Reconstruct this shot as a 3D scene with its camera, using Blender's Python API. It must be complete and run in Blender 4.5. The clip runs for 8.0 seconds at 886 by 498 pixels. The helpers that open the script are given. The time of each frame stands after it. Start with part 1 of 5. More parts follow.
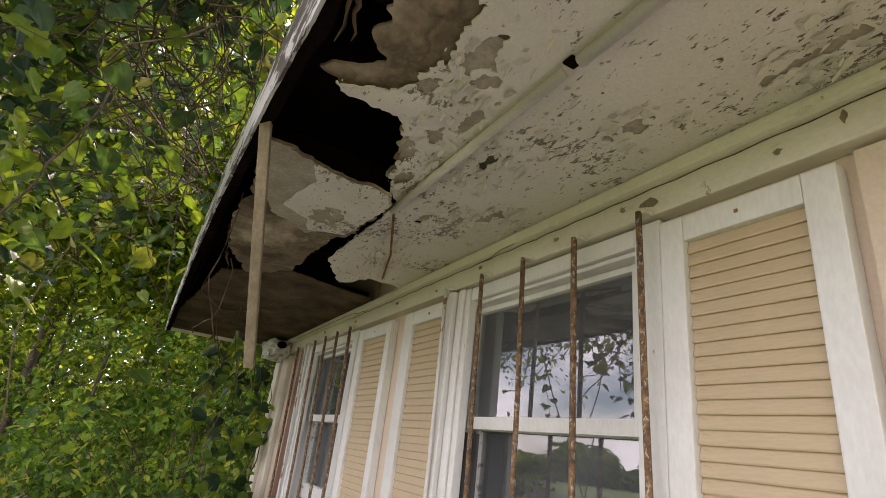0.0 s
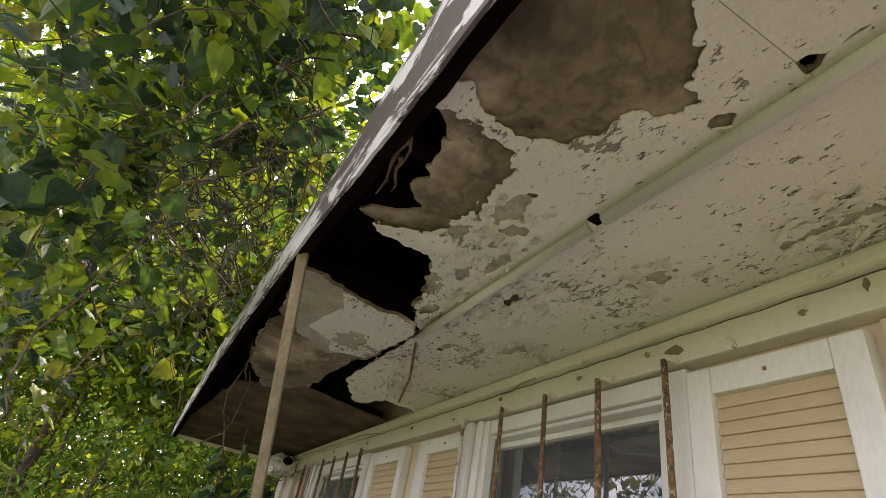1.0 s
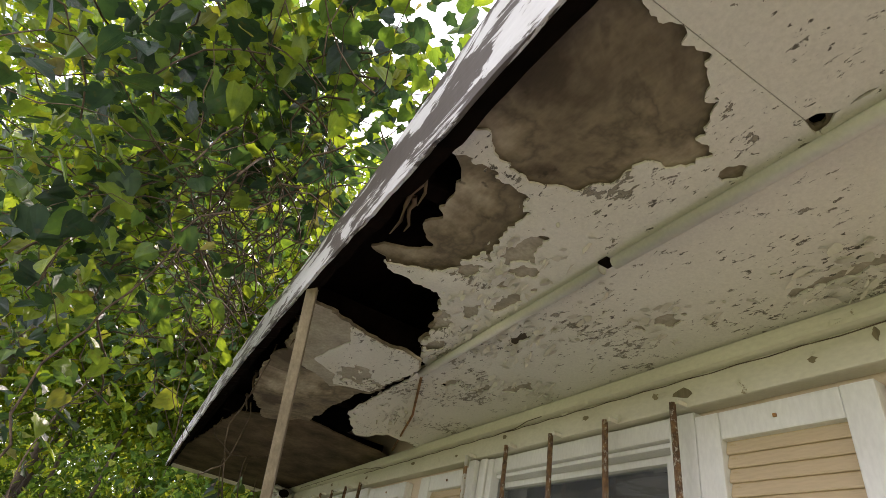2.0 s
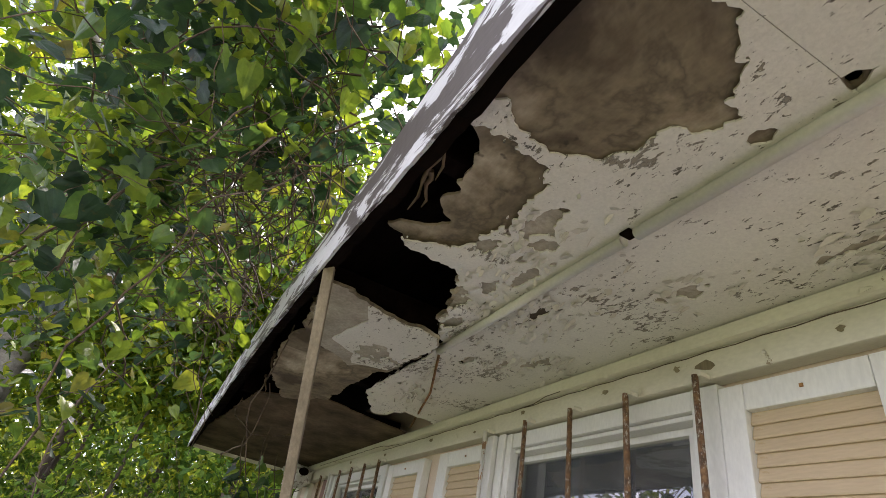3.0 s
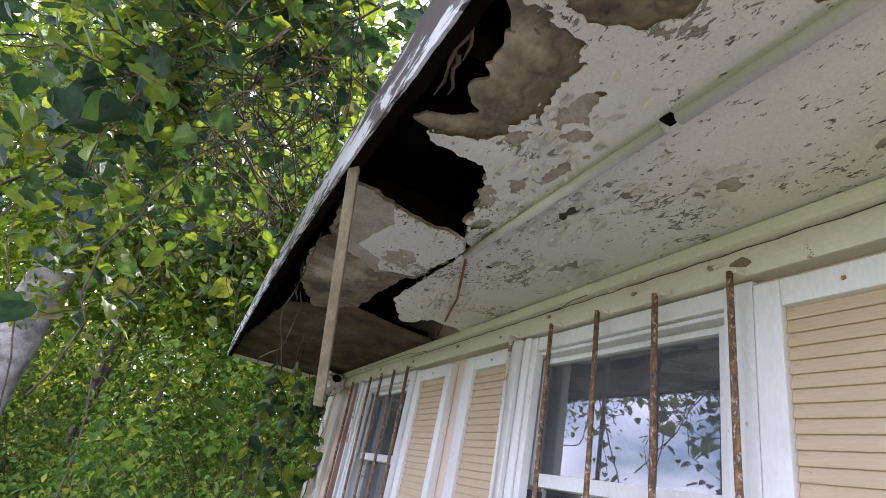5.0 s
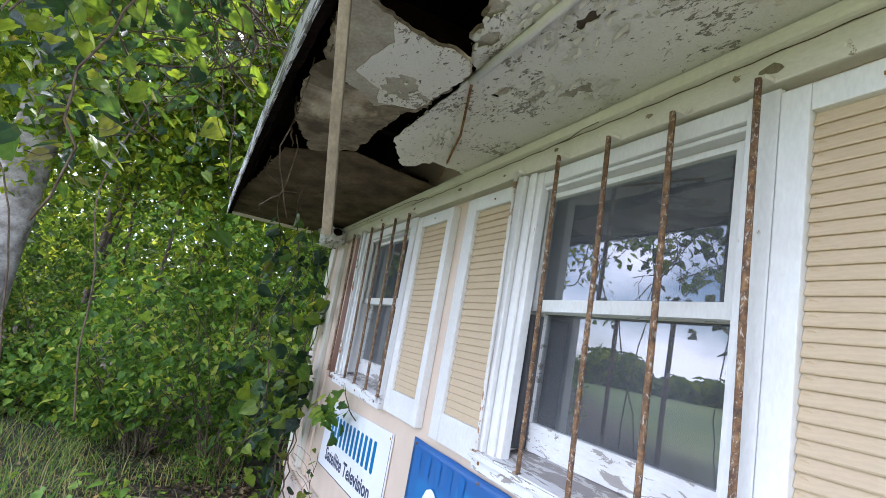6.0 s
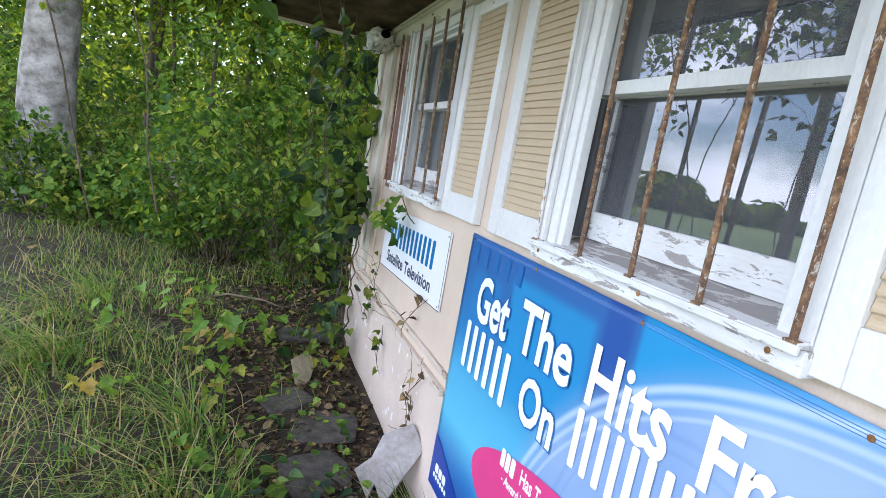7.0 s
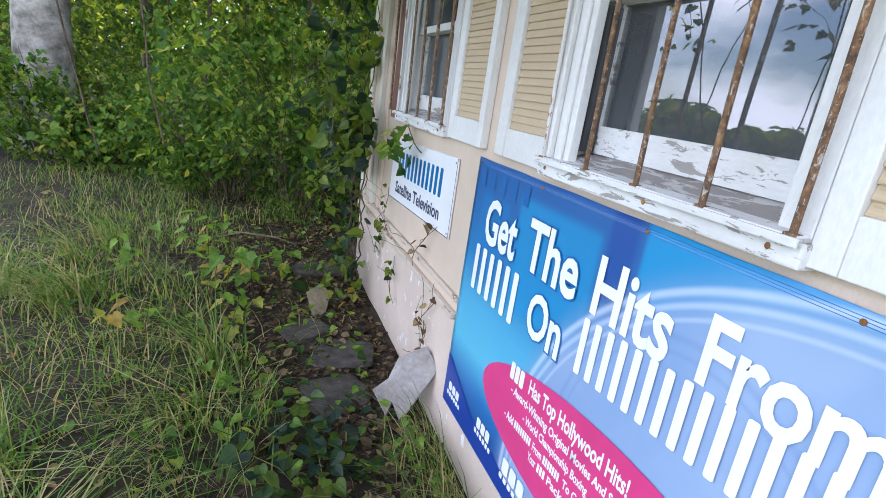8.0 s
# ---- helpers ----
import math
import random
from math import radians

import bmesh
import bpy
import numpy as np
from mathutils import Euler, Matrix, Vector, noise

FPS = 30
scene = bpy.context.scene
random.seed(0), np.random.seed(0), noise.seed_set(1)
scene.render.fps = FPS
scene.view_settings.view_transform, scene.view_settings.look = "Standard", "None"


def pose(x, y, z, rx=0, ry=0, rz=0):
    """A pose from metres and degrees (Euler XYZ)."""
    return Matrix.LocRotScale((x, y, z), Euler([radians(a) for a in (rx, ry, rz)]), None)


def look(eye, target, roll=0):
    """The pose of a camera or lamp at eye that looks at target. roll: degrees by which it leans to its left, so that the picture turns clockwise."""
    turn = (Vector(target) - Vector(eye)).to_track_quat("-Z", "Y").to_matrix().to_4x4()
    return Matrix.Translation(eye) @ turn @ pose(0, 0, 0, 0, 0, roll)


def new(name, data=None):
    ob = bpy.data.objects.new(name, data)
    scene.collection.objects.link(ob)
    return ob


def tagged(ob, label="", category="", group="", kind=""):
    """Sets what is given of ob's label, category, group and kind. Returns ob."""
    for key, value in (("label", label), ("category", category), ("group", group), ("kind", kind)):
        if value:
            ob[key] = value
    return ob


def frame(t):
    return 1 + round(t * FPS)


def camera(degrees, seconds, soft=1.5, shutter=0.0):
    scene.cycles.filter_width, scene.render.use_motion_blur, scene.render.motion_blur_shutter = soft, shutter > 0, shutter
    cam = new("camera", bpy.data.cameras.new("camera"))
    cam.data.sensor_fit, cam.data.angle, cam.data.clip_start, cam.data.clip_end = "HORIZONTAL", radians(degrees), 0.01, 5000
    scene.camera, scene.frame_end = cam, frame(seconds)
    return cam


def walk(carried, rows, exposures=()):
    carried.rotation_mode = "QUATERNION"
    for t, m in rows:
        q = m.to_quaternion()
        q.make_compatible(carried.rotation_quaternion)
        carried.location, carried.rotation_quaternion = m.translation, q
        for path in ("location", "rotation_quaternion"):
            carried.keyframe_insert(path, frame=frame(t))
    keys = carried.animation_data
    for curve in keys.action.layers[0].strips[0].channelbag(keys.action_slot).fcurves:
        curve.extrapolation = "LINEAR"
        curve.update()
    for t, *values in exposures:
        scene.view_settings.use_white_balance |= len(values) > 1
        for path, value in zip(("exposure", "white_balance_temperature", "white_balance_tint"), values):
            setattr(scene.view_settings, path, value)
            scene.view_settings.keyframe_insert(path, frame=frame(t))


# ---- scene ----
cam = camera(81.0, 8.0, soft=0.8)
PATH = [
    (0, (-0.851, 1.197, 1.758), (0.002, 2.858, 2.477), 7.1),
    (0.5, (-0.884, 1.183, 1.782), (-0.176, 2.811, 2.704), 10.2),
    (1, (-0.89, 1.167, 1.796), (-0.24, 2.723, 2.871), 12.1),
    (1.5, (-0.906, 1.156, 1.805), (-0.303, 2.66, 2.978), 13.8),
    (3, (-0.924, 1.18, 1.801), (-0.32, 2.742, 2.894), 12.8),
    (3.5, (-0.924, 1.186, 1.795), (-0.356, 2.788, 2.849), 13.3),
    (4, (-0.921, 1.195, 1.79), (-0.345, 2.838, 2.775), 13.4),
    (4.5, (-0.914, 1.206, 1.781), (-0.305, 2.894, 2.665), 12.8),
    (5.8, (-0.892, 1.267, 1.715), (-0.129, 3.041, 2.238), 11.7),
    (6, (-0.89, 1.285, 1.69), (-0.086, 3.084, 2.035), 10.4),
    (6.5, (-0.88, 1.32, 1.618), (-0.064, 3.145, 1.556), 9.8),
    (7, (-0.88, 1.339, 1.583), (-0.139, 3.165, 1.242), 9.9),
    (7.5, (-0.878, 1.334, 1.549), (-0.188, 3.139, 1.035), 9.1),
    (8, (-0.876, 1.304, 1.536), (-0.158, 3.081, 0.963), 8.2),
]
LOOKS = [(0.0, 1.12, 6800, 26), (1.5, 1.18, 6700, 25), (3.0, 1.34, 6150, 29), (4.5, 1.46, 5700, 35), (6.0, 1.60, 5500, 21), (7.0, 1.50, 5600, 17), (8.0, 1.34, 5600, 17)]
walk(cam, [(t, look(eye, target, roll)) for t, eye, target, roll in PATH], LOOKS)

# ---- light ----
world = bpy.data.worlds.new("World")
scene.world = world
world.use_nodes = True
SUN_EL, SUN_AZ = radians(52), radians(35)   # azimuth from +y towards +x


def sky_nodes():
    nt = world.node_tree
    n, l = nt.nodes, nt.links
    bg = n["Background"]
    sky = n.new("ShaderNodeTexSky")
    sky.sky_type, sky.sun_disc = "NISHITA", False
    sky.sun_elevation, sky.sun_rotation = SUN_EL, SUN_AZ
    co = n.new("ShaderNodeTexCoord")
    mp = n.new("ShaderNodeMapping")
    mp.inputs["Scale"].default_value = (1.0, 1.0, 2.2)
    cl = n.new("ShaderNodeTexNoise")
    cl.inputs["Scale"].default_value, cl.inputs["Detail"].default_value, cl.inputs["Roughness"].default_value = 2.6, 7, 0.55
    rp = n.new("ShaderNodeValToRGB")
    rp.color_ramp.elements[0].position, rp.color_ramp.elements[1].position = 0.40, 0.58
    mx = n.new("ShaderNodeMix")
    mx.data_type = "RGBA"
    mx.inputs["B"].default_value = (13.5, 13.6, 14.0, 1)
    l.new(co.outputs["Generated"], mp.inputs["Vector"])
    l.new(mp.outputs["Vector"], cl.inputs["Vector"])
    l.new(cl.outputs["Fac"], rp.inputs["Fac"])
    l.new(rp.outputs["Color"], mx.inputs["Factor"])
    l.new(sky.outputs["Color"], mx.inputs["A"])
    l.new(mx.outputs["Result"], bg.inputs["Color"])
    bg.inputs["Strength"].default_value = 0.15


sky_nodes()
sun = new("sun", bpy.data.lights.new("sun", "SUN"))
sun.data.energy, sun.data.angle, sun.data.color = 4.2, radians(1.5), (1.0, 0.93, 0.80)
to_sun = Vector((math.sin(SUN_AZ) * math.cos(SUN_EL), math.cos(SUN_AZ) * math.cos(SUN_EL), math.sin(SUN_EL)))
sun.matrix_world = Matrix.Translation((0, 0, 20)) @ to_sun.to_track_quat("Z", "Y").to_matrix().to_4x4()


# ---- materials ----
def mat(name, rough=0.6, metal=0.0, spec=0.5):
    m = bpy.data.materials.new(name)
    m.use_nodes = True
    b = m.node_tree.nodes["Principled BSDF"]
    b.inputs["Roughness"].default_value, b.inputs["Metallic"].default_value = rough, metal
    b.inputs["Specular IOR Level"].default_value = spec
    return m, m.node_tree.nodes, m.node_tree.links, b


def noise_tex(n, l, scale, detail=5, rough=0.6, stretch=(1, 1, 1), space="Object", distort=0.0):
    co = n.new("ShaderNodeTexCoord")
    mp = n.new("ShaderNodeMapping")
    mp.inputs["Scale"].default_value = stretch
    t = n.new("ShaderNodeTexNoise")
    t.inputs["Scale"].default_value, t.inputs["Detail"].default_value = scale, detail
    t.inputs["Roughness"].default_value, t.inputs["Distortion"].default_value = rough, distort
    l.new(co.outputs[space], mp.inputs["Vector"])
    l.new(mp.outputs["Vector"], t.inputs["Vector"])
    return t.outputs["Fac"]


def ramp(n, l, fac, stops):
    r = n.new("ShaderNodeValToRGB")
    e = r.color_ramp.elements
    while len(e) < len(stops):
        e.new(0.5)
    for k, (p, c) in enumerate(stops):
        e[k].position, e[k].color = p, (*c, 1) if len(c) == 3 else c
    l.new(fac, r.inputs["Fac"])
    return r.outputs["Color"]


def mix(n, l, fac, a, b, mode="MIX"):
    m = n.new("ShaderNodeMix")
    m.data_type, m.blend_type = "RGBA", mode
    for key, v in (("Factor", fac), ("A", a), ("B", b)):
        if isinstance(v, (int, float)):
            m.inputs[key].default_value = v
        elif isinstance(v, tuple):
            m.inputs[key].default_value = (*v, 1)
        else:
            l.new(v, m.inputs[key])
    return m.outputs["Result"]


def bump(n, l, b, height, strength=0.3, distance=0.004):
    bp = n.new("ShaderNodeBump")
    bp.inputs["Strength"].default_value, bp.inputs["Distance"].default_value = strength, distance
    l.new(height, bp.inputs["Height"])
    l.new(bp.outputs["Normal"], b.inputs["Normal"])


def painted(name, colour, under, wear=0.62, scale=14, stretch=(1, 1, 1), rough=0.55, dirt=(0.30, 0.25, 0.18), dirt_amount=0.35):
    """Old paint: soft dirt clouds, chips through to what lies under it, fine grain."""
    m, n, l, b = mat(name, rough)
    big = noise_tex(n, l, 2.2, 4, 0.6)
    chips = noise_tex(n, l, scale, 7, 0.68, stretch, distort=0.6)
    grain = noise_tex(n, l, 160, 3, 0.5, stretch)
    stain = ramp(n, l, big, [(0.35, (0, 0, 0)), (0.8, (dirt_amount,) * 3)])
    base = mix(n, l, stain, colour, dirt)
    mask = ramp(n, l, chips, [(wear, (0, 0, 0)), (wear + 0.02, (1, 1, 1))])
    col = mix(n, l, mask, base, under)
    fine = ramp(n, l, grain, [(0.3, (0.90, 0.90, 0.90)), (0.7, (1, 1, 1))])
    l.new(mix(n, l, 1.0, col, fine, "MULTIPLY"), b.inputs["Base Color"])
    h = mix(n, l, 0.25, mix(n, l, mask, (0.6, 0.6, 0.6), (0.2, 0.2, 0.2)), grain)
    bump(n, l, b, h, 0.5, 0.003)
    return m


def leafy(name, stops, trans=0.45, rough=0.42, spots=True, single=False):
    """Leaves: colour by leaf, veins of tone, light shining through."""
    m, n, l, b = mat(name, rough, spec=0.32 if spots else 0.15)
    geo = n.new("ShaderNodeNewGeometry")
    col = ramp(n, l, n.new("ShaderNodeObjectInfo").outputs["Random"] if single else geo.outputs["Random Per Island"], stops)
    if spots:
        sp = noise_tex(n, l, 45, 3, 0.6)
        col = mix(n, l, ramp(n, l, sp, [(0.60, (0, 0, 0)), (0.75, (0.55, 0.55, 0.55))]), col, (0.09, 0.065, 0.02))
    tone = noise_tex(n, l, 26, 4, 0.6)
    col = mix(n, l, 1.0, col, ramp(n, l, tone, [(0.30, (0.55, 0.62, 0.70)), (0.70, (1.25, 1.18, 1.0))]), "MULTIPLY")
    l.new(col, b.inputs["Base Color"])
    bump(n, l, b, tone, 0.6, 0.006)
    tr = n.new("ShaderNodeBsdfTranslucent")
    bright = n.new("ShaderNodeMix")
    bright.data_type, bright.blend_type = "RGBA", "MULTIPLY"
    bright.inputs["Factor"].default_value = 1.0
    bright.inputs["B"].default_value = (2.6, 2.3, 0.9, 1)
    l.new(col, bright.inputs["A"])
    l.new(bright.outputs["Result"], tr.inputs["Color"])
    ms = n.new("ShaderNodeMixShader")
    ms.inputs["Fac"].default_value = trans
    l.new(b.outputs["BSDF"], ms.inputs[1])
    l.new(tr.outputs["BSDF"], ms.inputs[2])
    l.new(ms.outputs["Shader"], n["Material Output"].inputs["Surface"])
    return m


def two_tone(name, a, c, scale, rough=0.8, stretch=(1, 1, 1), bumpy=0.5, dist=0.006, lo=0.35, hi=0.65, detail=6, spec=0.2):
    m, n, l, b = mat(name, rough, spec=spec)
    f = noise_tex(n, l, scale, detail, 0.62, stretch)
    f2 = noise_tex(n, l, scale * 9, 4, 0.6, stretch)
    col = ramp(n, l, f, [(lo, a), (hi, c)])
    fine = ramp(n, l, f2, [(0.3, (0.72, 0.72, 0.72)), (0.7, (1.0, 1.0, 1.0))])
    l.new(mix(n, l, 1.0, col, fine, "MULTIPLY"), b.inputs["Base Color"])
    bump(n, l, b, mix(n, l, 0.5, f, f2), bumpy, dist)
    return m


WALL = painted("cream_wall_paint", (0.72, 0.585, 0.46), (0.78, 0.76, 0.72), 0.70, 7)
SKIRT = painted("cream_skirt_paint", (0.70, 0.575, 0.48), (0.82, 0.81, 0.79), 0.61, 9)
WHITE = painted("white_wood_paint", (0.80, 0.80, 0.78), (0.42, 0.36, 0.28), 0.69, 22, (1, 1, 0.35))
SILLTOP = painted("bare_grey_sill", (0.60, 0.59, 0.57), (0.30, 0.27, 0.25), 0.48, 38, (1, 0.22, 1))
BATTEN = painted("cream_batten_paint", (0.78, 0.76, 0.69), (0.40, 0.33, 0.24), 0.74, 30)
SILLW = painted("weathered_white_paint", (0.80, 0.80, 0.79), (0.34, 0.31, 0.28), 0.56, 42, (1, 0.22, 1))
MOULD = painted("dirty_moulding_paint", (0.66, 0.56, 0.46), (0.26, 0.19, 0.13), 0.60, 24, (1, 0.4, 1))
FRIEZE = painted("cream_trim_paint", (0.74, 0.71, 0.60), (0.33, 0.27, 0.18), 0.68, 26, (1, 0.5, 1))


def flaking(name, colour, under, shade):
    """Old ceiling paint: sound fields, crazed fields, and places where it has come off in scales, with shadow painted
    round their rims.
    """
    m, n, l, b = mat(name, 0.6)
    big = noise_tex(n, l, 5.5, 4, 0.6)
    mid = noise_tex(n, l, 72, 6, 0.74, (1, 0.45, 1), distort=0.4)
    fine = noise_tex(n, l, 190, 4, 0.6)
    cloud = noise_tex(n, l, 1.7, 4, 0.6)
    s = n.new("ShaderNodeMath")
    s.operation = "MULTIPLY_ADD"
    s.inputs[1].default_value = 0.75
    l.new(big, s.inputs[0])
    l.new(mid, s.inputs[2])
    half = n.new("ShaderNodeMath")
    half.operation = "MULTIPLY"
    half.inputs[1].default_value = 0.5
    l.new(s.outputs["Value"], half.inputs[0])
    mask = ramp(n, l, half.outputs["Value"], [(0.508, (0, 0, 0)), (0.515, (1, 1, 1))])
    # dark line round each bare place: painted shadow of the lifted paint edge
    rim = ramp(n, l, half.outputs["Value"], [(0.500, (0, 0, 0)), (0.507, (1, 1, 1)), (0.511, (1, 1, 1)), (0.518, (0, 0, 0))])
    base = mix(n, l, ramp(n, l, cloud, [(0.35, (0, 0, 0)), (0.8, (0.45, 0.45, 0.45))]), colour, shade)
    col = mix(n, l, mask, base, mix(n, l, fine, under, tuple(c * 0.6 for c in under)))
    col = mix(n, l, rim, col, tuple(c * 0.22 for c in under))
    speck = noise_tex(n, l, 105, 5, 0.65, (1, 0.42, 1), distort=0.3)
    where = noise_tex(n, l, 3.4, 3, 0.5)
    few = n.new("ShaderNodeMath")
    few.operation = "MULTIPLY_ADD"
    few.inputs[1].default_value = 0.45
    l.new(where, few.inputs[0])
    l.new(speck, few.inputs[2])
    chip = ramp(n, l, few.outputs["Value"], [(0.872, (0, 0, 0)), (0.886, (1, 1, 1))])
    col = mix(n, l, chip, col, tuple(c * 0.30 for c in under))
    l.new(mix(n, l, 1.0, col, ramp(n, l, fine, [(0.3, (0.86, 0.86, 0.86)), (0.7, (1, 1, 1))]), "MULTIPLY"), b.inputs["Base Color"])
    hgt = mix(n, l, 0.18, mix(n, l, mask, (0.8, 0.8, 0.8), (0.15, 0.15, 0.15)), fine)
    bump(n, l, b, hgt, 0.9, 0.004)
    return m


SOFFIT = flaking("flaking_soffit_paint", (0.74, 0.72, 0.65), (0.36, 0.32, 0.25), (0.50, 0.45, 0.36))
FLAKE = painted("paint_flake", (0.60, 0.57, 0.50), (0.42, 0.38, 0.30), 0.7, 30)
SIDING = painted("tan_siding", (0.58, 0.455, 0.295), (0.50, 0.38, 0.22), 0.66, 18, (1, 0.3, 2), dirt_amount=0.25)
FASCIA = painted("weathered_fascia", (0.70, 0.71, 0.72), (0.10, 0.085, 0.075), 0.50, 22, (1, 0.22, 1))


def stained_board(name, dark, middle, pale):
    """Bare board with water stains: large blotches with darker rims, streaks and fine grain."""
    m, n, l, b = mat(name, 0.85)
    big = noise_tex(n, l, 3.6, 6, 0.58, distort=0.3)
    streak = noise_tex(n, l, 16, 5, 0.6, (1, 0.25, 1))
    fine = noise_tex(n, l, 120, 4, 0.6, (1, 0.4, 1))
    col = ramp(n, l, big, [(0.36, dark), (0.44, middle), (0.465, tuple(0.60 * c for c in middle)), (0.49, middle), (0.60, pale)])
    col = mix(n, l, ramp(n, l, streak, [(0.5, (0, 0, 0)), (0.75, (0.35, 0.35, 0.35))]), col, dark)
    spot = noise_tex(n, l, 22, 3, 0.5)
    col = mix(n, l, ramp(n, l, spot, [(0.70, (0, 0, 0)), (0.75, (0.85, 0.85, 0.85))]), col, tuple(0.3 * c for c in dark))
    l.new(mix(n, l, 1.0, col, ramp(n, l, fine, [(0.3, (0.74, 0.74, 0.74)), (0.7, (1, 1, 1))]), "MULTIPLY"), b.inputs["Base Color"])
    bump(n, l, b, mix(n, l, 0.5, streak, fine), 0.5, 0.004)
    return m


PLY = stained_board("bare_plywood", (0.085, 0.062, 0.038), (0.24, 0.19, 0.122), (0.54, 0.46, 0.335))
PRIMER = two_tone("grey_primer", (0.36, 0.32, 0.25), (0.50, 0.455, 0.37), 14, 0.85)
PLYDARK = two_tone("damp_plywood", (0.05, 0.034, 0.022), (0.17, 0.12, 0.075), 6, 0.9, (1, 0.7, 1), 0.4, 0.004)
# near-black wood: the deep shade inside the torn eave is in its colour
SHADEBLACK = two_tone("shade_black_wood", (0.004, 0.003, 0.002), (0.013, 0.008, 0.006), 12, 0.95, (1, 0.2, 1), spec=0.02)
LATH = two_tone("grey_lath_wood", (0.19, 0.155, 0.10), (0.33, 0.275, 0.18), 16, 0.8, (1, 1, 0.12))
BROWNB = painted("red_brown_board", (0.20, 0.075, 0.05), (0.33, 0.22, 0.16), 0.66, 20, (1, 1, 0.3))
RUST = two_tone("rusty_iron", (0.16, 0.07, 0.028), (0.42, 0.22, 0.085), 26, 0.8, (1, 1, 0.5), 0.7, 0.003)


def rusty_bar():
    m, n, l, b = mat("rusty_painted_bar", 0.7)
    f = noise_tex(n, l, 130, 6, 0.7, (1, 1, 0.5), distort=0.6)
    g = noise_tex(n, l, 70, 5, 0.6)
    rust = ramp(n, l, g, [(0.3, (0.055, 0.034, 0.022)), (0.52, (0.17, 0.09, 0.042)), (0.75, (0.36, 0.21, 0.09))])
    mask = ramp(n, l, f, [(0.55, (0, 0, 0)), (0.63, (1, 1, 1))])
    l.new(mix(n, l, mask, rust, (0.50, 0.46, 0.39)), b.inputs["Base Color"])
    bump(n, l, b, f, 0.8, 0.003)
    return m


BAR = rusty_bar()
CHANNEL = two_tone("tarnished_metal", (0.035, 0.036, 0.038), (0.13, 0.13, 0.135), 30, 0.6, (1, 1, 0.1))
BARWHITE = painted("white_painted_bar", (0.72, 0.70, 0.66), (0.32, 0.18, 0.09), 0.57, 40, (1, 1, 0.4))
CONCRETE = two_tone("grey_concrete", (0.045, 0.040, 0.035), (0.14, 0.125, 0.11), 9, 0.9)
SLATE = two_tone("broken_board_face", (0.22, 0.19, 0.165), (0.40, 0.37, 0.345), 5, 0.8, bumpy=0.2, lo=0.3, hi=0.6)
DRYLEAF = leafy("dry_leaves", [(0.0, (0.035, 0.025, 0.018)), (0.5, (0.085, 0.058, 0.037)), (0.9, (0.21, 0.15, 0.095)), (1.0, (0.38, 0.29, 0.12))], 0.1, 0.7, False)
BARK = two_tone("grey_bark", (0.15, 0.135, 0.115), (0.47, 0.44, 0.40), 5, 0.85, (1, 1, 1.3), 0.9, 0.012, 0.32, 0.62)
TWIG = two_tone("vine_twig", (0.06, 0.043, 0.028), (0.17, 0.125, 0.08), 30, 0.85)
DARKTRUNK = two_tone("dark_trunk", (0.05, 0.04, 0.03), (0.15, 0.12, 0.09), 8, 0.9, (1, 1, 0.3))
# ramp paints some leaves as shaded blue-dark, others as backlit yellow-green
VINELEAF = leafy("vine_leaf", [(0.0, (0.014, 0.034, 0.027)), (0.36, (0.024, 0.056, 0.031)), (0.54, (0.058, 0.118, 0.022)), (0.94, (0.14, 0.20, 0.025)), (1.0, (0.12, 0.11, 0.035))], 0.40, 0.40)
SHRUBLEAF = leafy("shrub_leaf", [(0.0, (0.030, 0.070, 0.018)), (0.5, (0.092, 0.180, 0.033)), (0.88, (0.19, 0.29, 0.046)), (1.0, (0.34, 0.34, 0.08))], 0.4, 0.5, False)
TREELEAF = leafy("tree_leaf", [(0.0, (0.045, 0.090, 0.014)), (0.6, (0.115, 0.19, 0.020)), (1.0, (0.27, 0.31, 0.03))], 0.5, 0.5, False)
FARLEAF = leafy("far_leaf", [(0.0, (0.020, 0.042, 0.012)), (0.7, (0.065, 0.110, 0.020)), (1.0, (0.19, 0.23, 0.035))], 0.42, 0.7, False)
GRASSMAT = leafy("grass_blade", [(0.0, (0.055, 0.13, 0.024)), (0.42, (0.14, 0.25, 0.05)), (0.66, (0.26, 0.32, 0.10)), (0.82, (0.36, 0.31, 0.17)), (1.0, (0.46, 0.38, 0.24))], 0.35, 0.5, False)


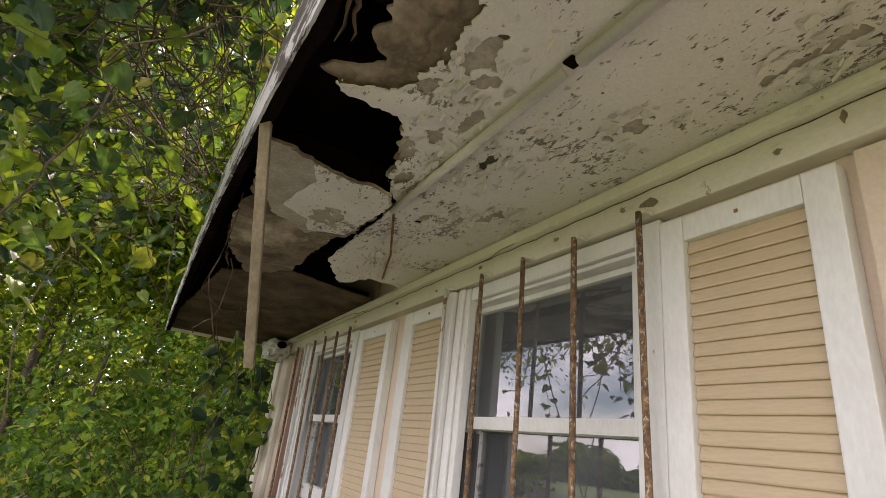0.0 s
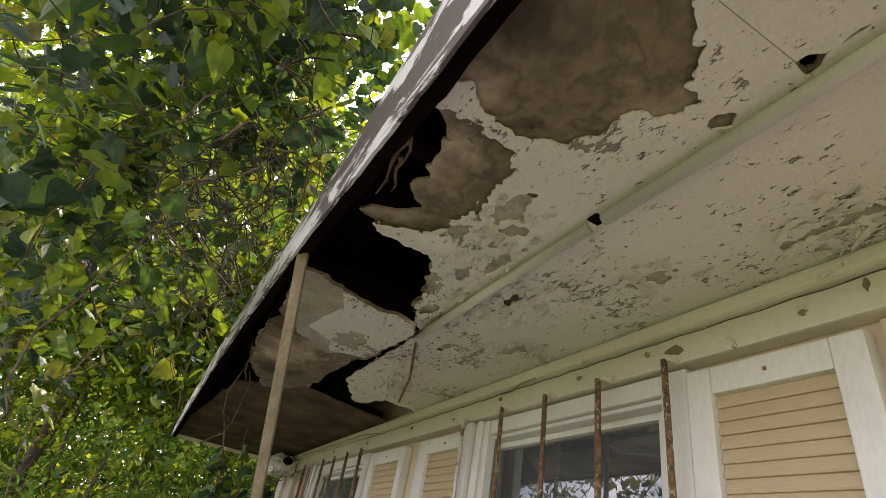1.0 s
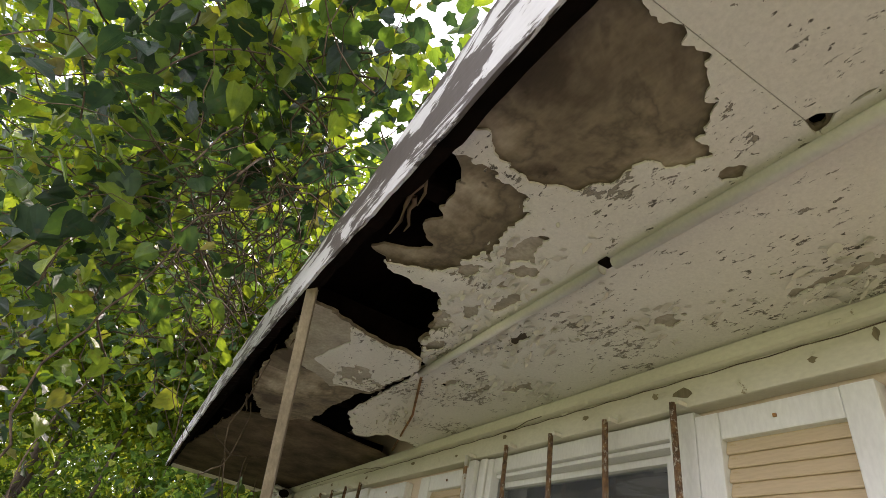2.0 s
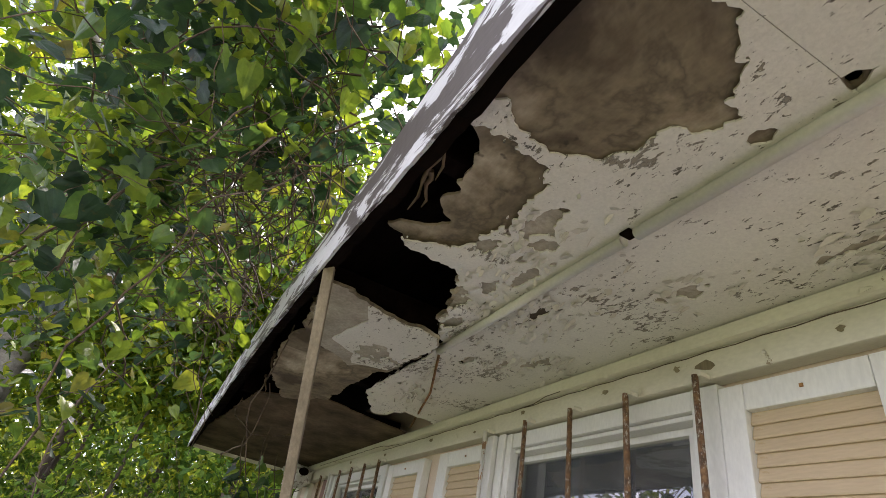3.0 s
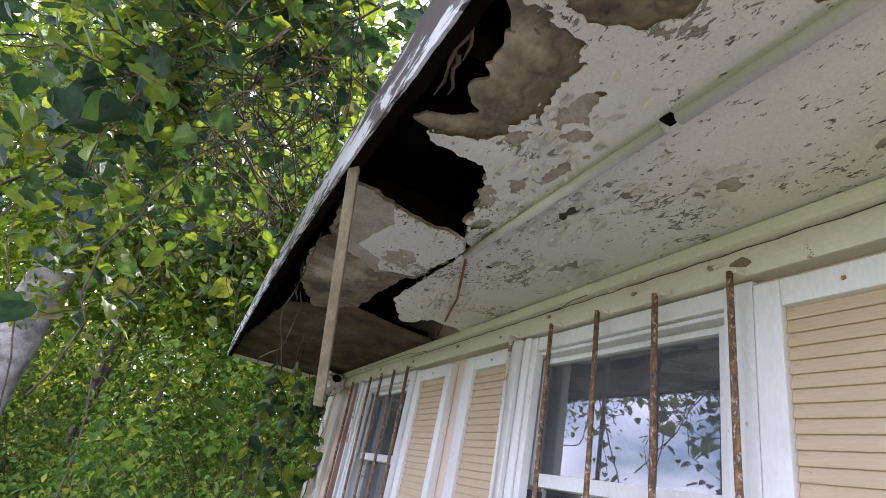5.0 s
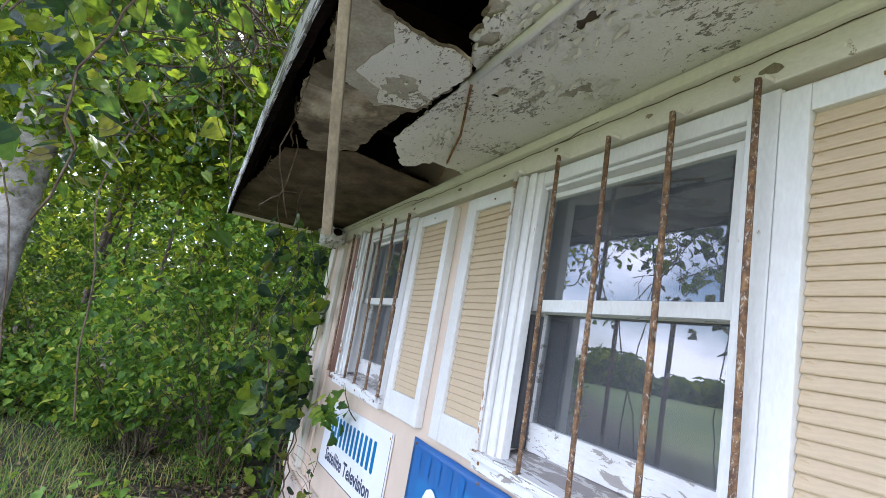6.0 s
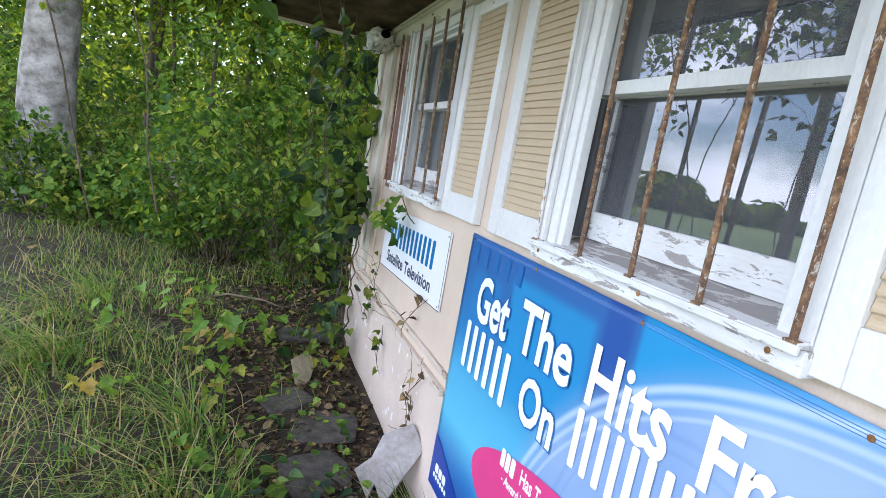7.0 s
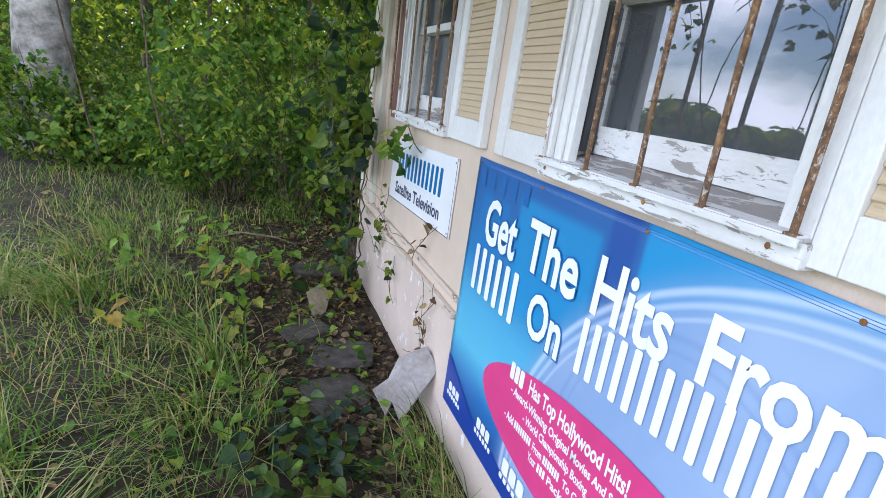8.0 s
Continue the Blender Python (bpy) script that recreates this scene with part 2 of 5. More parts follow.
def field_ground():
    m, n, l, b = mat("ground_soil_and_grass", 0.95)
    f = noise_tex(n, l, 3.0, 7, 0.65)
    far = noise_tex(n, l, 0.06, 3, 0.5)
    soil = ramp(n, l, f, [(0.35, (0.014, 0.010, 0.007)), (0.55, (0.042, 0.030, 0.019)), (0.7, (0.050, 0.055, 0.02))])
    # lawn mostly out of view, kept pale to bounce light under the eave
    gr = ramp(n, l, f, [(0.3, (0.15, 0.165, 0.07)), (0.7, (0.27, 0.265, 0.15))])
    co = n.new("ShaderNodeTexCoord")
    sep = n.new("ShaderNodeSeparateXYZ")
    l.new(co.outputs["Object"], sep.inputs["Vector"])
    mr = n.new("ShaderNodeMapRange")
    mr.inputs["From Min"].default_value, mr.inputs["From Max"].default_value = -0.6, -3.0
    side = n.new("ShaderNodeMath")
    side.operation = "MULTIPLY_ADD"
    side.inputs[1].default_value = 0.75
    l.new(sep.outputs["Y"], side.inputs[0])
    l.new(sep.outputs["X"], side.inputs[2])
    l.new(side.outputs["Value"], mr.inputs["Value"])
    away = n.new("ShaderNodeMapRange")
    away.inputs["From Min"].default_value, away.inputs["From Max"].default_value = -7.0, -14.0
    l.new(sep.outputs["X"], away.inputs["Value"])
    gr = mix(n, l, away.outputs["Result"], gr, ramp(n, l, far, [(0.35, (0.06, 0.10, 0.028)), (0.65, (0.11, 0.15, 0.045))]))
    l.new(mix(n, l, mr.outputs["Result"], soil, gr), b.inputs["Base Color"])
    bump(n, l, b, f, 1.0, 0.03)
    return m


GROUND = field_ground()


def glass_mat():
    m, n, l, b = mat("window_glass", 0.03)
    tr = n.new("ShaderNodeBsdfTransparent")
    tr.inputs["Color"].default_value = (0.80, 0.84, 0.84, 1)
    gl = n.new("ShaderNodeBsdfGlossy")
    gl.inputs["Roughness"].default_value = 0.012
    fr = n.new("ShaderNodeFresnel")
    fr.inputs["IOR"].default_value = 2.35
    dust = n.new("ShaderNodeBsdfDiffuse")
    dust.inputs["Color"].default_value = (0.42, 0.44, 0.47, 1)
    film = n.new("ShaderNodeMixShader")
    grime = noise_tex(n, l, 4, 5, 0.6)
    l.new(ramp(n, l, grime, [(0.3, (0.14, 0.14, 0.14)), (0.7, (0.27, 0.27, 0.27))]), film.inputs["Fac"])
    l.new(tr.outputs["BSDF"], film.inputs[1])
    l.new(dust.outputs["BSDF"], film.inputs[2])
    ms = n.new("ShaderNodeMixShader")
    l.new(fr.outputs["Fac"], ms.inputs["Fac"])
    l.new(film.outputs["Shader"], ms.inputs[1])
    l.new(gl.outputs["BSDF"], ms.inputs[2])
    l.new(ms.outputs["Shader"], n["Material Output"].inputs["Surface"])
    return m


GLASS = glass_mat()
SHINGLE = two_tone("grey_asphalt_shingle", (0.05, 0.05, 0.05), (0.13, 0.125, 0.12), 7, 0.95)


def plain(name, colour, rough=0.5, vary=0.12, scale=6):
    m, n, l, b = mat(name, rough)
    f = noise_tex(n, l, scale, 4, 0.5)
    l.new(ramp(n, l, f, [(0.3, tuple(c * (1 - vary) for c in colour)), (0.7, colour)]), b.inputs["Base Color"])
    return m


DARKROOM = plain("dim_interior", (0.10, 0.10, 0.10), 0.9, 0.3, 2)
CURTAIN = plain("grey_curtain", (0.24, 0.25, 0.27), 0.9, 0.3, 3)
INKBLUE = plain("blue_ink", (0.0, 0.16, 0.42), 0.4)
INKDARK = plain("dark_ink", (0.02, 0.03, 0.08), 0.5)
INKWHITE = plain("white_ink", (0.86, 0.87, 0.89), 0.35, 0.04)
HALO = plain("halo_ink", (0.028, 0.15, 0.42), 0.35)
INKPINK = plain("pink_ink", (0.70, 0.06, 0.23), 0.35, 0.15)
SIGNWHITE = plain("white_sign_face", (0.82, 0.83, 0.84), 0.35, 0.05)
POSTER = plain("pale_window_poster", (0.60, 0.62, 0.64), 0.6)


# ---- mesh helpers ----
def link(name, mesh, material, parent=None, label="", smooth=False):
    if material:
        mesh.materials.append(material)
    if smooth:
        mesh.polygons.foreach_set("use_smooth", [True] * len(mesh.polygons))
    ob = new(name, mesh)
    if parent:
        ob.parent = parent
        ob.matrix_parent_inverse = parent.matrix_basis.inverted()
    return tagged(ob, label) if label else ob


def part(name, bm, material, parent=None, label="", smooth=False):
    mesh = bpy.data.meshes.new(name)
    bmesh.ops.recalc_face_normals(bm, faces=bm.faces)
    bm.to_mesh(mesh)
    bm.free()
    return link(name, mesh, material, parent, label, smooth)


def raw(name, verts, faces, material, parent=None, label="", smooth=False):
    mesh = bpy.data.meshes.new(name)
    mesh.from_pydata([tuple(v) for v in verts], [], faces)
    return link(name, mesh, material, parent, label, smooth)


def thing(name, at, label, category, group="", kind=""):
    ob = new(name)
    ob.empty_display_size = 0.1
    ob.matrix_basis = Matrix.Translation(at)
    return tagged(ob, label, category, group, kind)


def box(x0, x1, y0, y1, z0, z1, bevel=0.0, bm=None):
    bm = bm or bmesh.new()
    vs = [bm.verts.new((x, y, z)) for x in (x0, x1) for y in (y0, y1) for z in (z0, z1)]
    fs = [bm.faces.new([vs[i] for i in q]) for q in ((0, 1, 3, 2), (4, 6, 7, 5), (0, 4, 5, 1), (2, 3, 7, 6), (0, 2, 6, 4), (1, 5, 7, 3))]
    if bevel:
        es = list({e for f in fs for e in f.edges})
        bmesh.ops.bevel(bm, geom=es, offset=bevel, segments=2, profile=0.6, affect="EDGES")
    return bm


def tube(points, radii, sides=6):
    """Rings round a polyline, as vertices and faces."""
    p = [Vector(q) for q in points]
    verts, faces = [], []
    for i, q in enumerate(p):
        d = (p[min(i + 1, len(p) - 1)] - p[max(i - 1, 0)]).normalized()
        u = d.orthogonal().normalized()
        w = d.cross(u)
        r = radii[i] if hasattr(radii, "__len__") else radii
        for k in range(sides):
            a = 2 * math.pi * k / sides
            verts.append(q + r * (math.cos(a) * u + math.sin(a) * w))
    for i in range(len(p) - 1):
        for k in range(sides):
            a, b2 = i * sides + k, i * sides + (k + 1) % sides
            faces.append((a, b2, b2 + sides, a + sides))
    faces.append(tuple(range(sides)))
    faces.append(tuple(range(len(verts) - sides, len(verts))))
    return verts, faces


def tubes(name, runs, material, parent=None, label="", sides=5):
    verts, faces = [], []
    for pts, rad in runs:
        v, f = tube(pts, rad, sides)
        o = len(verts)
        verts += v
        faces += [tuple(i + o for i in q) for q in f]
    return raw(name, verts, faces, material, parent, label, True)


rng = np.random.default_rng(7)

# leaf outlines: (across, along), base at 0, tip at 1, right half; mirrored for the left
HEART = [(0.0, 0.0), (0.22, -0.12), (0.46, 0.02), (0.52, 0.30), (0.40, 0.58), (0.20, 0.82), (0.0, 1.05)]
OVAL = [(0.0, 0.0), (0.22, 0.2), (0.30, 0.5), (0.18, 0.8), (0.0, 1.0)]
LOBED = [(0.0, 0.0), (0.20, -0.10), (0.42, 0.0), (0.40, 0.22), (0.56, 0.46), (0.34, 0.52), (0.24, 0.78), (0.0, 1.05)]
DIAMOND = [(0.0, 0.0), (0.32, 0.45), (0.0, 1.0)]


def leaves(name, centres, sizes, outline, material, parent=None, droop=0.5, fold=0.25, flat=0.4, label="", facing=None):
    """Many leaves in one mesh: each folded along its rib, its tip hanging."""
    c = np.asarray(centres, float)
    k = len(c)
    half = np.array(outline)
    m = len(half)
    right = np.column_stack([half[:, 0], half[:, 1], fold * half[:, 0] - 0.22 * half[:, 1] ** 2])
    left = right[1:-1] * [-1, 1, 1]
    tmpl = np.vstack([right, left])
    ang = rng.uniform(0, 2 * np.pi, k)
    along = np.column_stack([np.cos(ang), np.sin(ang), -droop + rng.normal(0, 0.35, k)])
    along /= np.linalg.norm(along, axis=1)[:, None]
    up = np.column_stack([rng.normal(0, flat, k), rng.normal(0, flat, k), np.ones(k)])
    across = np.cross(along, up)
    across /= np.linalg.norm(across, axis=1)[:, None]
    nrm = np.cross(across, along)
    s = np.asarray(sizes)[:, None, None]
    wide = rng.uniform(0.8, 1.15, k)[:, None, None]
    v = c[:, None, :] + s * (wide * tmpl[None, :, 0:1] * across[:, None] + tmpl[None, :, 1:2] * along[:, None] + tmpl[None, :, 2:3] * nrm[:, None])
    n = len(tmpl)
    verts = v.reshape(-1, 3)
    r = list(range(m))
    lft = [0] + list(range(m, m + m - 2)) + [m - 1]
    lft.reverse()
    faces = []
    for i in range(k):
        o = i * n
        faces.append(tuple(o + q for q in r))
        faces.append(tuple(o + q for q in lft))
    return raw(name, verts.tolist(), faces, material, parent, label)


def wander(start, heading, steps, step, wobble, sag=0.0):
    p, d = Vector(start), Vector(heading).normalized()
    out = [p.copy()]
    for _ in range(steps):
        d = (d + Vector(rng.normal(0, wobble, 3)) + Vector((0, 0, -sag))).normalized()
        p = p + d * step
        out.append(p.copy())
    return out


# ---- ground ----
def ground_z(x, y):
    """The lie of the land: a small bank along the wall, rising a little towards the wood."""
    near = 0.05 * noise.noise(Vector((x * 0.9, y * 0.9, 0.0))) + 0.02 * noise.noise(Vector((x * 3.1, y * 3.1, 4.0)))
    rise = 0.10 * max(0.0, min(1.0, (y - 3.0) / 3.0))
    fade = max(0.0, 1.0 - max(abs(x), abs(y)) / 30.0)
    return near * fade + rise * fade


def build_ground():
    xs = [-900, -300, -120, -60, -30, -18] + list(np.arange(-12, 3.01, 0.25)) + [6, 12, 20, 40, 100, 300, 900]
    ys = [-900, -300, -100, -40, -15, -6] + list(np.arange(-2, 14.01, 0.25)) + [18, 25, 40, 80, 200, 900]
    verts = [(x, y, ground_z(x, y)) for x in xs for y in ys]
    w = len(ys)
    faces = [(i * w + j, (i + 1) * w + j, (i + 1) * w + j + 1, i * w + j + 1) for i in range(len(xs) - 1) for j in range(w - 1)]
    tagged(raw("ground", verts, faces, GROUND, smooth=True), "dark leaf-strewn soil with rough grass", "ground", kind="structure")


build_ground()

# ---- the house ----
Y0, Y1, TOP = -2.6, 5.33, 2.62          # near end, far corner, top of the walls
W1 = (1.90, 2.643, 1.40, 2.215)          # openings: y from, y to, z from, z to
W2 = (3.62, 4.373, 1.40, 2.215)
SZ = 2.355                              # underside of the eave


def build_walls():
    bm = bmesh.new()
    ys = [Y0, W1[0], W1[1], W2[0], W2[1], Y1]
    zs = [-0.3, W1[2], W1[3], TOP]
    for i in range(5):
        for j in range(3):
            if i in (1, 3) and j == 1:
                continue
            box(0, 0.14, ys[i], ys[i + 1], zs[j], zs[j + 1], bm=bm)
    bmesh.ops.remove_doubles(bm, verts=bm.verts, dist=1e-5)
    tagged(part("wall_front", bm, WALL), "cream painted plaster wall with flaking patches", "wall", kind="structure")
    tagged(part("wall_end", box(0.14, 4.5, Y1 - 0.14, Y1, -0.3, TOP), WALL), "cream painted end wall of the building", "wall", kind="structure")
    tagged(part("wall_back", box(4.5, 4.64, Y0, Y1, -0.3, TOP), DARKROOM), "plain back wall of the dim room", "wall", kind="structure")
    tagged(part("wall_near", box(0.14, 4.5, Y0, Y0 + 0.14, -0.3, TOP), DARKROOM), "plain side wall of the dim room", "wall", kind="structure")
    tagged(part("floor", box(0.14, 4.5, Y0 + 0.14, Y1 - 0.14, -0.3, 0.05), DARKROOM), "dim bare floor inside the room", "floor", kind="structure")
    tagged(part("ceiling", box(0.14, 4.5, Y0 + 0.14, Y1 - 0.14, 2.45, 2.5), DARKROOM), "dim flat ceiling inside the room", "ceiling", kind="structure")
    # foot of the wall under a weathered double moulding
    tagged(part("foundation", box(-0.009, -0.001, Y0, Y1 + 0.008, -0.3, 0.600, 0.003), SKIRT), "cream painted wall foot with white bare patches", "foundation", kind="structure")
    led = thing("trim_ledge", (0, 3, 0.6), "weathered cream moulding along the wall foot", "trim", kind="structure")
    part("moulding", box(-0.030, -0.001, 3.205, Y1 + 0.03, 0.601, 0.632, 0.008), MOULD, led)
    part("moulding", box(-0.022, -0.001, 3.205, Y1 + 0.02, 0.680, 0.706, 0.008), MOULD, led)
    # upright corner boards
    cb = thing("trim_corner", (0, 5, 1.5), "cream painted corner boards with chipped edges", "trim", kind="structure")
    part("board", box(-0.022, -0.001, 5.22, Y1 + 0.022, 0.71, 2.25, 0.003), FRIEZE, cb)
    part("board", box(-0.030, -0.001, 4.90, 4.98, 0.71, 2.25, 0.003), FRIEZE, cb)
    part("board", box(-0.018, -0.001, 4.74, 4.78, 0.71, 2.25, 0.003), WALL, cb)
    part("board", box(-0.022, -0.001, 1.445, 1.505, 1.36, 2.25, 0.003), WALL, cb)


build_walls()


def thin(bm):
    """A flat patch on the wall face made 0.4 mm thick."""
    e = bmesh.ops.extrude_face_region(bm, geom=list(bm.faces))
    for v in e["geom"]:
        if isinstance(v, bmesh.types.BMVert):
            v.co.x -= 0.0004
    return bm


def build_frieze():
    f = thing("trim_frieze", (0, 2, 2.3), "cream painted frieze moulding with cracked paint", "trim", kind="structure")
    part("board", box(-0.042, -0.001, Y0, Y1, 2.256, 2.318, 0.004), FRIEZE, f)
    part("crown", box(-0.062, -0.001, Y0, Y1, 2.319, SZ - 0.002, 0.010), FRIEZE, f)
    runs = [(wander((-0.066, y, 2.312 + 0.008 * math.sin(y * 3)), (0, 1, 0), 22, 0.06, 0.05), 0.0012) for y in (1.3, 2.3, 3.4)]
    runs = [([Vector((-0.064 - 0.004 * (k % 2), p.y, min(2.325, max(2.30, p.z)))) for k, p in enumerate(q)], r) for q, r in runs]
    tubes("cable", runs, TWIG, f, "thin dry vine stem along the frieze")
    bm = bmesh.new()
    for k in range(34):
        y = 1.2 + 3.6 * k / 34 + float(rng.uniform(-0.05, 0.05))
        z = float(rng.uniform(2.262, 2.335))
        x = -0.0435 if z < 2.318 else -0.0635
        s, h = float(rng.uniform(0.004, 0.014)), float(rng.uniform(0.004, 0.012))
        vs = [bm.verts.new((x - float(rng.uniform(0.0, 0.006)), y + s * math.cos(a), z + h * math.sin(a))) for a in np.linspace(0, 5.4, 6)]
        bm.faces.new(vs)
    part("paint_flake", bm, FRIEZE, f)
    for y, z, a, c in ((1.42, 2.335, 0.020, 0.006), (1.60, 2.285, 0.009, 0.006), (1.86, 2.285, 0.024, 0.012), (1.93, 2.296, 0.012, 0.008), (2.15, 2.290, 0.012, 0.007), (2.50, 2.300, 0.016, 0.008), (2.78, 2.280, 0.010, 0.006), (3.12, 2.296, 0.020, 0.007), (3.6, 2.290, 0.014, 0.009), (4.1, 2.300, 0.020, 0.010), (1.50, 2.300, 0.006, 0.012)):
        x = -0.0428 if z < 2.318 else -0.0628
        b = bmesh.new()
        ring = [b.verts.new((x, y + a * math.cos(q) * float(rng.uniform(0.5, 1.2)), z + c * math.sin(q) * float(rng.uniform(0.5, 1.2)))) for q in np.linspace(0, 5.8, 11)]
        b.faces.new(ring)
        part("bare_spot", thin(b), LATH, f, "bare grey wood where paint is gone")


build_frieze()


# ---- eave: board with torn holes ----
def inside(poly, x, y):
    """Signed distance to a polygon: negative inside."""
    best, odd = 9.0, False
    for (ax, ay), (bx, by) in zip(poly, poly[1:] + poly[:1]):
        dx, dy = bx - ax, by - ay
        t = max(0.0, min(1.0, ((x - ax) * dx + (y - ay) * dy) / (dx * dx + dy * dy + 1e-12)))
        best = min(best, math.hypot(x - ax - t * dx, y - ay - t * dy))
        if (ay > y) != (by > y) and x < ax + (y - ay) * dx / dy:
            odd = not odd
    return -best if odd else best


def ragged(x, y, seed, amount):
    return amount * (noise.noise(Vector((x * 26, y * 26, seed))) + 0.7 * noise.noise(Vector((x * 70, y * 70, seed + 5))) + 0.4 * noise.noise(Vector((x * 170, y * 170, seed + 9))))


def sheet(name, keep, bounds, step, z, thick, material, parent, label="", warp=None):
    """A thin board cut along keep(x, y) > 0, with real edges; z and an optional warp give its height."""
    x0, x1, y0, y1 = bounds
    nx, ny = max(2, round((x1 - x0) / step)), max(2, round((y1 - y0) / step))
    px, py = np.linspace(x0, x1, nx + 1), np.linspace(y0, y1, ny + 1)
    val = [[keep(x, y) for y in py] for x in px]
    index, verts, tops = {}, [], []

    def vert(key, x, y):
        if key not in index:
            index[key] = len(verts)
            verts.append((x, y))
        return index[key]

    for i in range(nx):
        for j in range(ny):
            ring = [(i, j), (i + 1, j), (i + 1, j + 1), (i, j + 1)]
            poly = []
            for a, b2 in zip(ring, ring[1:] + ring[:1]):
                va, vb = val[a[0]][a[1]], val[b2[0]][b2[1]]
                if va > 0:
                    poly.append(vert(a, px[a[0]], py[a[1]]))
                if (va > 0) != (vb > 0):
                    t = va / (va - vb)
                    key = (min(a, b2), max(a, b2))
                    poly.append(vert(key, px[a[0]] + t * (px[b2[0]] - px[a[0]]), py[a[1]] + t * (py[b2[1]] - py[a[1]])))
            if len(poly) >= 3:
                tops.append(poly)
    edges = {}
    for f in tops:
        for a, b2 in zip(f, f[1:] + f[:1]):
            edges[(a, b2)] = edges.get((a, b2), 0) + 1
    n = len(verts)
    low = [(x, y, z + (warp(x, y) if warp else 0.0)) for x, y in verts]
    high = [(x, y, h + thick) for x, y, h in low]
    faces = [tuple(reversed(f)) for f in tops] + [tuple(i + n for i in f) for f in tops]
    faces += [(a, b2, b2 + n, a + n) for (a, b2) in edges if (b2, a) not in edges]
    return raw(name, low + high, faces, material, parent, label)


PATCH = [(-0.83, 1.340), (-0.746, 1.352), (-0.705, 1.353), (-0.595, 1.356), (-0.583, 1.373), (-0.536, 1.389), (-0.526, 1.413), (-0.472, 1.445), (-0.515, 1.508), (-0.550, 1.598), (-0.603, 1.630), (-0.661, 1.635), (-0.695, 1.621), (-0.716, 1.598), (-0.742, 1.600), (-0.83, 1.61)]
PATCH2 = [(-0.79, 1.63), (-0.732, 1.650), (-0.702, 1.656), (-0.648, 1.662), (-0.597, 1.663), (-0.577, 1.705), (-0.569, 1.784), (-0.572, 1.836), (-0.590, 1.90), (-0.620, 1.955), (-0.74, 2.01), (-0.80, 1.84)]
GAP = [(-0.86, 1.34), (-0.757, 1.40), (-0.753, 1.50), (-0.753, 1.568), (-0.748, 1.644), (-0.713, 1.679), (-0.691, 1.707), (-0.688, 1.766), (-0.668, 1.815), (-0.692, 1.850), (-0.652, 1.884), (-0.634, 1.893), (-0.681, 1.940), (-0.732, 1.978), (-0.661, 2.012), (-0.577, 2.010), (-0.549, 2.028), (-0.517, 2.094), (-0.492, 2.181), (-0.478, 2.252), (-0.420, 2.352), (-0.395, 2.38), (-0.424, 2.734), (-0.397, 2.985), (-0.270, 3.226), (-0.189, 3.068), (-0.059, 3.080), (0.03, 3.22), (0.05, 9.0), (-0.9, 9.0)]
SAG = [(-0.420, 2.365), (-0.428, 2.64), (-0.470, 2.72), (-0.485, 3.16), (-0.63, 3.26), (-0.732, 3.0), (-0.765, 2.70), (-0.74, 2.55), (-0.772, 2.24), (-0.65, 2.275), (-0.445, 2.300)]
SLOT = [(-0.443, 1.349), (-0.412, 1.351), (-0.416, 1.332), (-0.426, 1.326), (-0.4285, 1.262), (-0.4335, 1.262), (-0.432, 1.328), (-0.440, 1.332)]
# smaller places where the paint layer has come away: x, y, half width, half length
BARE = [(-0.53, 1.795, 0.024, 0.045), (-0.485, 1.835, 0.02, 0.035), (-0.50, 2.12, 0.022, 0.05), (-0.455, 2.235, 0.022, 0.04), (-0.565, 1.90, 0.016, 0.03), (-0.195, 1.765, 0.018, 0.034), (-0.165, 2.275, 0.018, 0.050), (-0.135, 1.48, 0.012, 0.055), (-0.33, 2.05, 0.010, 0.03), (-0.30, 2.42, 0.012, 0.04), (-0.44, 1.93, 0.014, 0.05), (-0.47, 2.03, 0.015, 0.035), (-0.43, 1.455, 0.010, 0.018), (-0.22, 2.36, 0.012, 0.03)]


def edge_low(y):
    """How far out the edge board's lower rim stands; it is bent in towards the near end."""
    return float(np.interp(y, [1.38, 1.57, 1.86, 2.1, 2.3, 2.7, 3.4, 5.0], [-0.768, -0.775, -0.786, -0.798, -0.804, -0.815, -0.824, -0.826]))


def edge_top(y):
    return float(np.interp(y, [1.5, 1.9, 2.1, 2.4, 2.7, 3.4, 5.0], [-0.797, -0.797, -0.801, -0.810, -0.818, -0.826, -0.830]))


